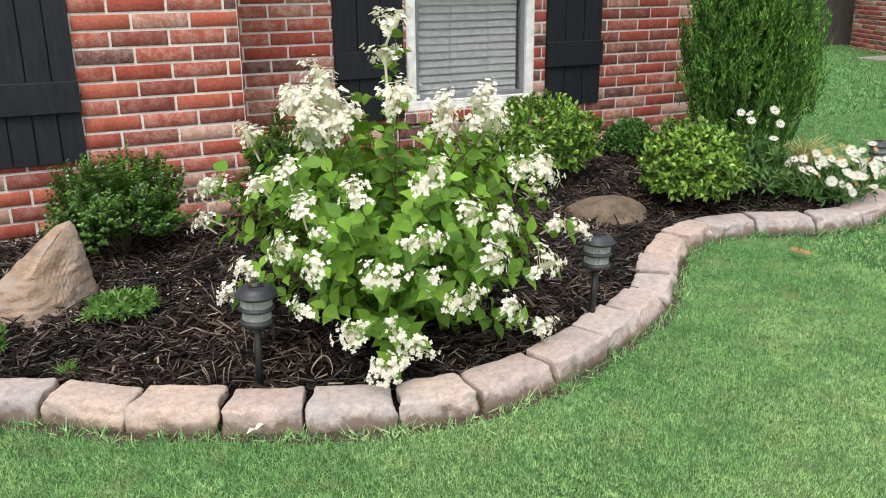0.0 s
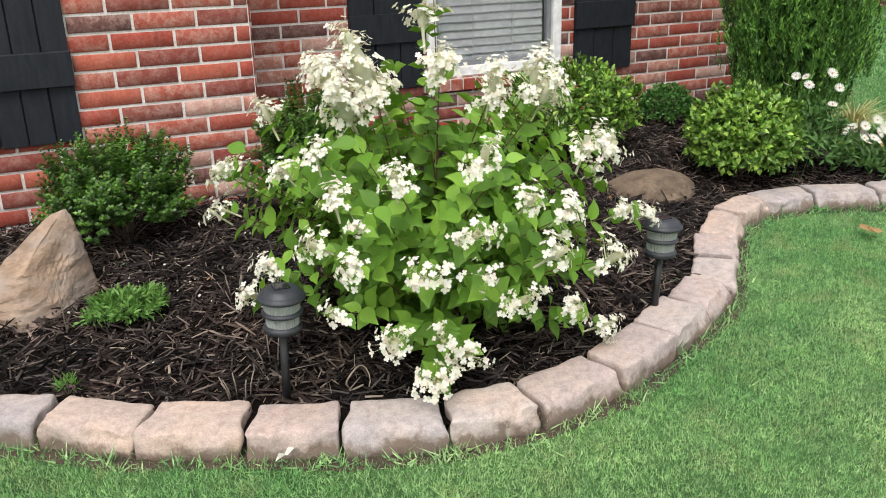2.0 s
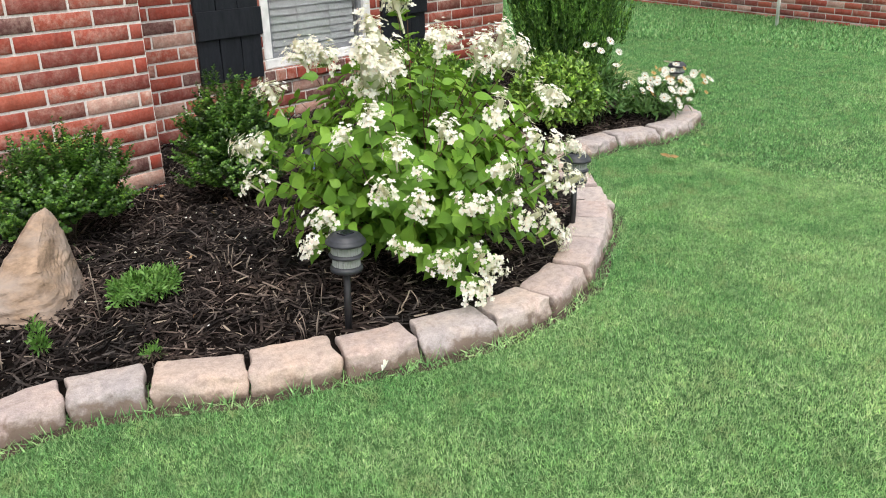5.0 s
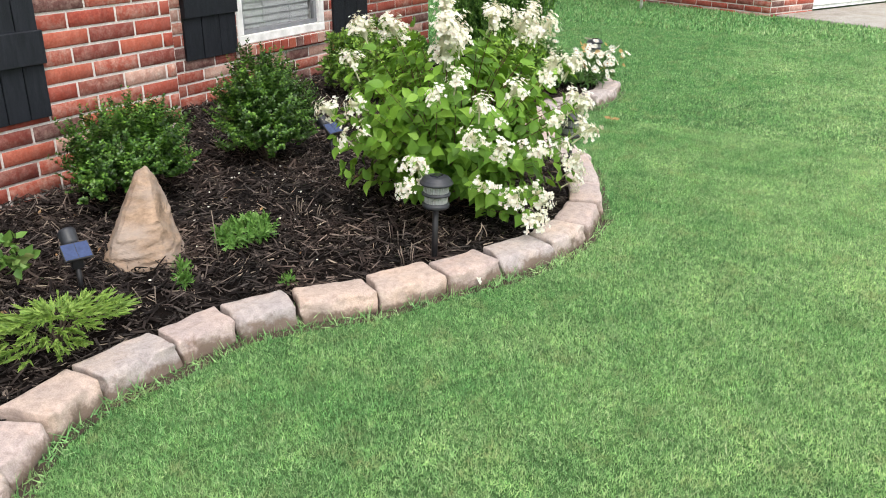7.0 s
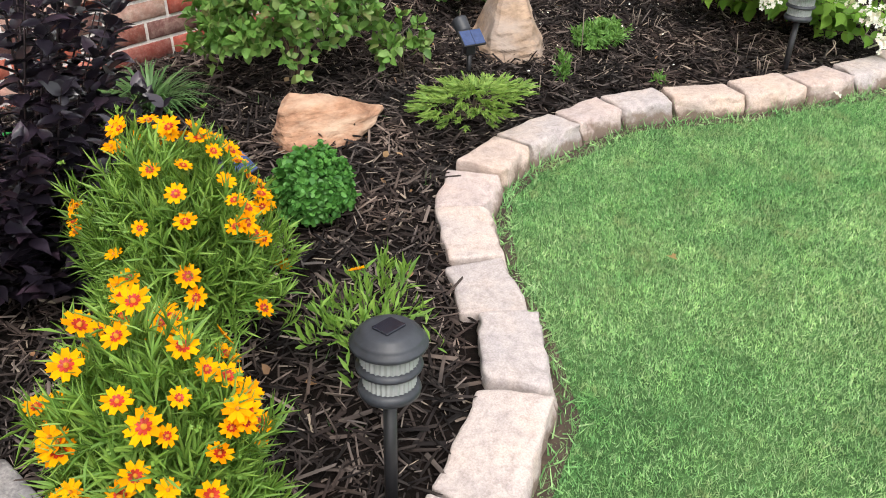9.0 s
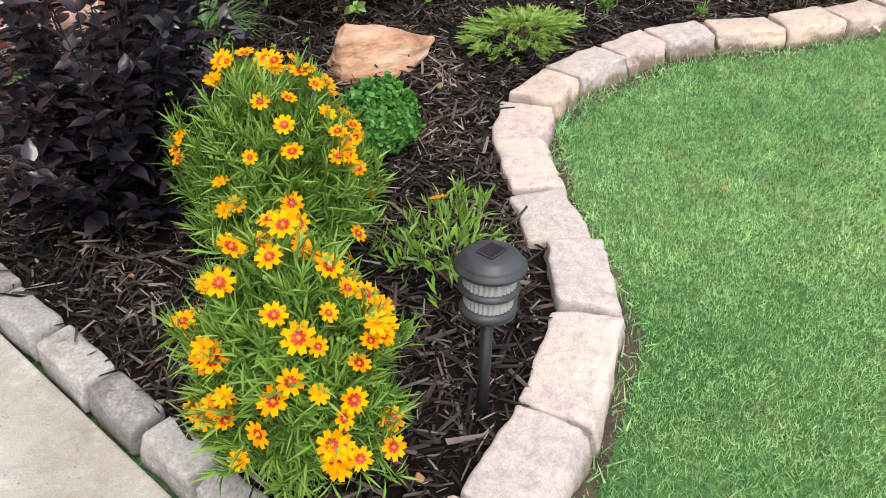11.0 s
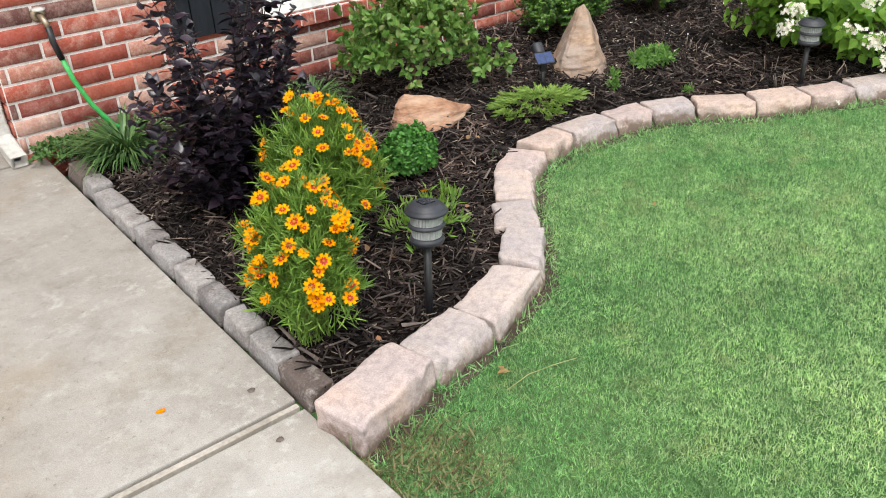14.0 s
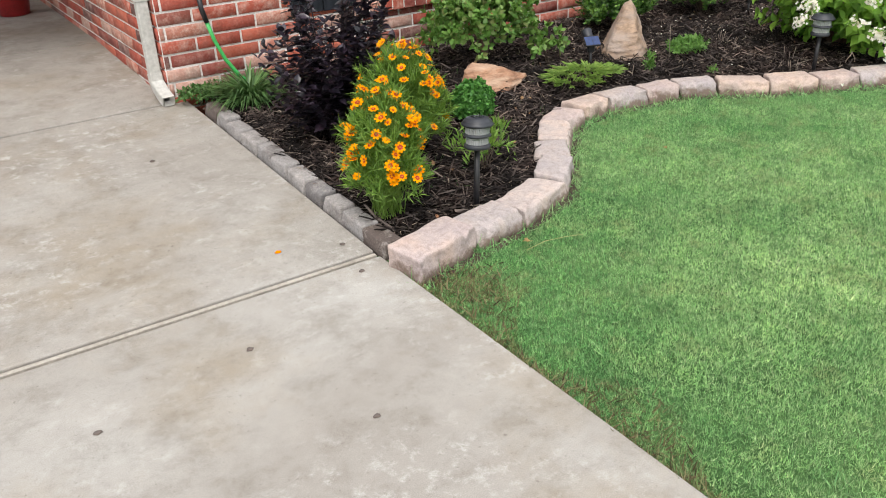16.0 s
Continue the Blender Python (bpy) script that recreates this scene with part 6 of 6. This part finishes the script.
soil_strip = bmesh.new()
prev = None
pts = EDGE
for i, (x, y) in enumerate(pts):
    (xp, yp), (xn, yn) = pts[max(0, i - 1)], pts[min(len(pts) - 1, i + 1)]
    n = Vector((yn - yp, xp - xn, 0)).normalized()
    w = 0.040 + 0.014 * math.sin(i * 2.3)
    row = [soil_strip.verts.new(Vector((x, y, LAWN_Z + 0.002)) + n * s) for s in (-0.03, 0.012, w)]
    row[2].co.z -= 0.003
    if prev:
        for k in range(2):
            soil_strip.faces.new((prev[k], row[k], row[k + 1], prev[k + 1]))
    prev = row
tagged(part("soil_edge", soil_strip, SOIL, None), "strip of bare brown soil along the lawn edge", "soil", kind="structure")


def lawn():
    rng = np.random.default_rng(99)
    zones = (("lawn_grass", 1550000, (-2.48, 3.2), (-0.4, 3.1), 0.011, 0.024, 1.0), ("lawn_grass_beyond", 480000, (2.6, 7.5), (-1.5, 5.5), 0.012, 0.027, 2.0), ("lawn_grass_far", 260000, (5.0, 14.0), (-3.0, 11.0), 0.035, 0.06, 3.2))
    for name, n, (x0, x1), (y0, y1), lo, hi, wd in zones:
        xs, ys = rng.uniform(x0, x1, n), rng.uniform(y0, y1, n)
        keep = ~in_poly(OUTER, xs, ys)
        if name != "lawn_grass":
            keep &= ~((xs < 3.2) & (ys < 3.1))
        if name == "lawn_grass_far":
            keep &= ~((xs < 7.5) & (ys < 5.5))
        rel = np.stack([xs - N_AT.x, ys - N_AT.y], 1)
        along, away = rel @ np.array(N_WAY.xy), rel @ np.array(N_IN.xy)
        keep &= ~(away > 0.1)
        d = edge_distance(xs, ys)
        keep &= rng.uniform(0, 1, n) < np.clip((d - 0.012) / 0.045, 0.06, 1)
        # tufts: denser and taller in some places, thin in others
        k = 1.0 if name == "lawn_grass" else 0.5
        ph = rng.uniform(0, 6.28, (14, 1))
        th = rng.uniform(0, 3.14, (14, 1))
        fr = rng.uniform(25, 400, (14, 1)) * k
        lump = np.zeros(n)
        for q in range(14):
            lump += np.sin((xs * math.cos(th[q, 0]) + ys * math.sin(th[q, 0])) * fr[q, 0] + ph[q, 0])
        lump = np.clip(0.5 + lump / 9.0, 0, 1)
        keep &= rng.uniform(0, 1, n) < 0.60 + 0.45 * lump
        xs, ys, lump = xs[keep], ys[keep], lump[keep]
        m = len(xs)
        a = rng.uniform(0, 2 * math.pi, m)
        tilt = rng.uniform(0.1, 1.15, m)
        way = np.stack([np.cos(a) * np.sin(tilt), np.sin(a) * np.sin(tilt), np.cos(tilt)], 1)
        at = np.stack([xs, ys, np.full(m, LAWN_Z - 0.006)], 1)
        ob = part(name, np_mesh(name, *scatter(NEEDLE, at, way, rng.normal(size=(m, 3)), rng.uniform(lo, hi, m) * (0.84 + 0.30 * lump), wd), BLADE), None, None)
        tagged(ob, "short green blades of mown lawn grass", "grass", kind="stuff")


lawn()


def edge_tufts():
    """Uncut grass growing against and between the edging stones."""
    rng = np.random.default_rng(97)
    ch = []
    for i, (x, y) in enumerate(EDGE[:30]):
        (xp, yp), (xn, yn) = EDGE[max(0, i - 1)], EDGE[i + 1]
        n = unit(np.array((yn - yp, xp - xn)))
        for k in range(3):
            m = int(rng.integers(10, 46)) if k == 0 else int(rng.integers(3, 12))
            f = 0.0 if k == 0 else rng.uniform(0.1, 0.9)
            c = np.array((x + (xn - x) * f, y + (yn - y) * f)) + n * (0.018 if k else rng.uniform(-0.05, 0.02))
            at = np.concatenate([c + rng.normal(size=(m, 2)) * 0.016, np.full((m, 1), LAWN_Z)], 1)
            way = rand_dirs(rng, m, 1.1)
            ch.append(scatter(NEEDLE, at, way, rng.normal(size=(m, 3)), rng.uniform(0.03, 0.075, m), 0.5))
    for (xa, ya), (xb, yb) in zip(EDGE[:30], EDGE[1:31]):
        n = unit(np.array((yb - ya, xa - xb)))
        m = 90
        t = rng.uniform(0, 1, (m, 1))
        c = np.array((xa, ya)) * (1 - t) + np.array((xb, yb)) * t + n * (0.004 + 0.05 * rng.uniform(0, 1, (m, 1)) ** 1.5)
        ch.append(scatter(NEEDLE, np.concatenate([c, np.full((m, 1), LAWN_Z)], 1), rand_dirs(rng, m, 0.6), rng.normal(size=(m, 3)), rng.uniform(0.018, 0.045, m), 1.0))
    # stray taller tufts out in the turf
    for k in range(90):
        c = np.array((rng.uniform(-2.3, 3.0), rng.uniform(-0.2, 2.6)))
        if in_poly(OUTER, c[:1], c[1:])[0]:
            continue
        m = int(rng.integers(8, 30))
        at = np.concatenate([c + rng.normal(size=(m, 2)) * 0.02, np.full((m, 1), LAWN_Z)], 1)
        ch.append(scatter(NEEDLE, at, rand_dirs(rng, m, 0.5), rng.normal(size=(m, 3)), rng.uniform(0.025, 0.06, m), 0.55))
    ob = part("edge_grass", np_mesh("edge_grass", *merge(ch), BLADE), None, None)
    tagged(ob, "longer grass growing between the edging stones", "grass", kind="stuff")


edge_tufts()


def thatch():
    """Thin, dry turf where the lawn meets the walk and the corner stone."""
    rng = np.random.default_rng(98)
    m = 5200
    y = rng.uniform(-0.4, 1.8, m)
    x = WALK_X + 0.006 + 0.11 * rng.uniform(0, 1, m) ** 2.2 * (1 + 0.8 * np.sin(y * 9.0))
    near = rng.uniform(0, 1, m) < 0.2
    x[near], y[near] = rng.normal(-2.34, 0.07, near.sum()), rng.normal(1.68, 0.08, near.sum())
    keep = (x > WALK_X) & ~in_poly(OUTER, x, y)
    x, y = x[keep], y[keep]
    m = len(x)
    ob = part("dry_thatch", np_mesh("dry_thatch", *scatter(NEEDLE, np.stack([x, y, np.full(m, LAWN_Z)], 1), rand_dirs(rng, m, 0.45), rng.normal(size=(m, 3)), rng.uniform(0.015, 0.05, m), 0.8), DRY_TURF), None, None)
    tagged(ob, "dry brown grass along the edge of the walk", "grass", kind="stuff")


DRY_TURF = leafy("dry_turf", [(0.05, 0.032, 0.02), (0.16, 0.12, 0.06), (0.10, 0.16, 0.05), (0.30, 0.25, 0.14), (0.12, 0.20, 0.06)], 0.8, 0.1)
thatch()


def petals_and_litter():
    """Spent white petals and tan leaf bits under the hydrangea and over the mulch."""
    rng = np.random.default_rng(101)
    m = 110
    x, y = rng.normal(0.85, 0.33, m), rng.normal(3.25, 0.22, m)
    keep = in_poly(BED, x, y) & (edge_distance(x, y) > 0.2)
    x, y = x[keep], y[keep]
    z = np.array([soil_z(a, c) for a, c in zip(x, y)]) + 0.022
    ob = part("fallen_petals", np_mesh("fallen_petals", *scatter(ROUND, np.stack([x, y, z], 1), rand_dirs(rng, len(x), 0.1), np.array((0, 0, 1.0)) + rng.normal(size=(len(x), 3)) * 0.3, rng.uniform(0.006, 0.012, len(x)), 1.0), PETAL_WHITE), None, None)
    tagged(ob, "spent white petals scattered on the mulch", "petals", kind="stuff")
    x, y = bed_points(rng, 260)
    z = np.array([soil_z(a, c) for a, c in zip(x, y)]) + 0.022
    ob = part("leaf_litter", np_mesh("leaf_litter", *scatter(OVATE, np.stack([x, y, z], 1), rand_dirs(rng, len(x), 0.1), np.array((0, 0, 1.0)) + rng.normal(size=(len(x), 3)) * 0.4, rng.uniform(0.010, 0.028, len(x)), 0.9), LITTER), None, None)
    tagged(ob, "small dry leaf bits on the mulch", "leaf litter", kind="stuff")
    x, y = bed_points(rng, 900)
    near = np.array([noise.noise(Vector((a * 2.2, c * 2.2, 5))) > 0.18 for a, c in zip(x, y)])
    x, y = x[near], y[near]
    m = len(x) * 5
    at = np.repeat(np.stack([x, y, [soil_z(a, c) + 0.004 for a, c in zip(x, y)]], 1), 5, 0) + rng.normal(size=(m, 3)) * np.array((0.012, 0.012, 0))
    ob = part("grass_sprouts", np_mesh("grass_sprouts", *scatter(NEEDLE, at, rand_dirs(rng, m, 0.7), rng.normal(size=(m, 3)), rng.uniform(0.015, 0.045, m), 0.6), LEAF_GRASSY), None, None)
    tagged(ob, "sparse thin grass sprouting through the mulch", "grass", kind="stuff")


LITTER = leafy("leaf_litter", [(0.30, 0.17, 0.08), (0.16, 0.09, 0.05), (0.40, 0.27, 0.14), (0.22, 0.08, 0.04)], 0.7, 0.1)
petals_and_litter()

# one long dry straw on the grass
straw = tagged(part("straw", tube([(-2.08, 1.72, 0.026), (-2.00, 1.722, 0.034), (-1.92, 1.705, 0.034), (-1.85, 1.69, 0.028)], 0.0016, 5, 0.6), LEAF_STRAW, None), "long pale dry straw lying on the lawn", "straw")

# cut-back dead stems standing in the mulch
for x, y, n, tall in ((0.554, 3.13, 4, 0.07), (0.552, 3.06, 3, 0.06), (0.549, 2.634, 3, 0.09), (0.042, 3.056, 1, 0.22), (0.43, 2.50, 6, 0.08), (-0.30, 3.02, 2, 0.06)):
    dead = thing("dead_stems", (x, y, soil_z(x, y)), "short pale cut-back stems standing in the mulch", "stems", "dead stems")
    for k in range(n):
        dx, dy = random.uniform(-.03, .03), random.uniform(-.03, .03)
        part("stem", tube([(dx, dy, -0.01), (dx * 1.3, dy * 1.2, tall * 0.5), (dx * 1.8, dy * 1.5, tall * random.uniform(0.8, 1.1))], 0.0021, 5, 0.8), CHIP_PALE, dead)

# a curled dry strap of leaf on the mulch behind the stones
curl = tagged(part("curled_leaf", tube([(0.705 + 0.032 * math.cos(a), 2.345 + 0.012 * math.sin(a * 2), 0.100 + 0.036 * math.sin(a)) for a in [3.9 - 0.42 * k for k in range(12)]], 0.0028, 6, 0.5), CHIP_PALE, None), "curled pale dry leaf on the mulch", "dry leaf")


# ---- bricks of the walls, laid last ----
hole_a = (WIN_A[0] - SIDE_X, WIN_A[1] - SIDE_X, WIN_A[2] - 0.02, WIN_A[3])
lay(wall_front, (SIDE_X, FRONT_Y, 0), (1, 0, 0), (0, -1, 0), STEP_X - SIDE_X, FOOT, WALL_TOP, [hole_a], lambda a, z: z < 1.35, (0.035, 0.19))
hole_b = (WIN_B[0] - STEP_X, WIN_B[1] - STEP_X, WIN_B[2] - 0.02, WIN_B[3])
lay(wall_recess, (STEP_X, RECESS_Y, 0), (1, 0, 0), (0, -1, 0), END_X - STEP_X, FOOT, WALL_TOP, [hole_b], lambda a, z: z < 1.25, (0.06, 0.16))
lay(wall_side, (SIDE_X, 9.0, 0), (0, -1, 0), (-1, 0, 0), 9.0 - FRONT_Y, FOOT, WALL_TOP, [], lambda a, z: z < 1.0 and a > 1.5)
lay(wall_return, (STEP_X, FRONT_Y, 0), (0, 1, 0), (1, 0, 0), RECESS_Y - FRONT_Y, FOOT, WALL_TOP, [], lambda a, z: z < 1.2)
lay(wall_end, (END_X, RECESS_Y, 0), (0, 1, 0), (1, 0, 0), 9.0 - RECESS_Y, FOOT, WALL_TOP, [], lambda a, z: False)
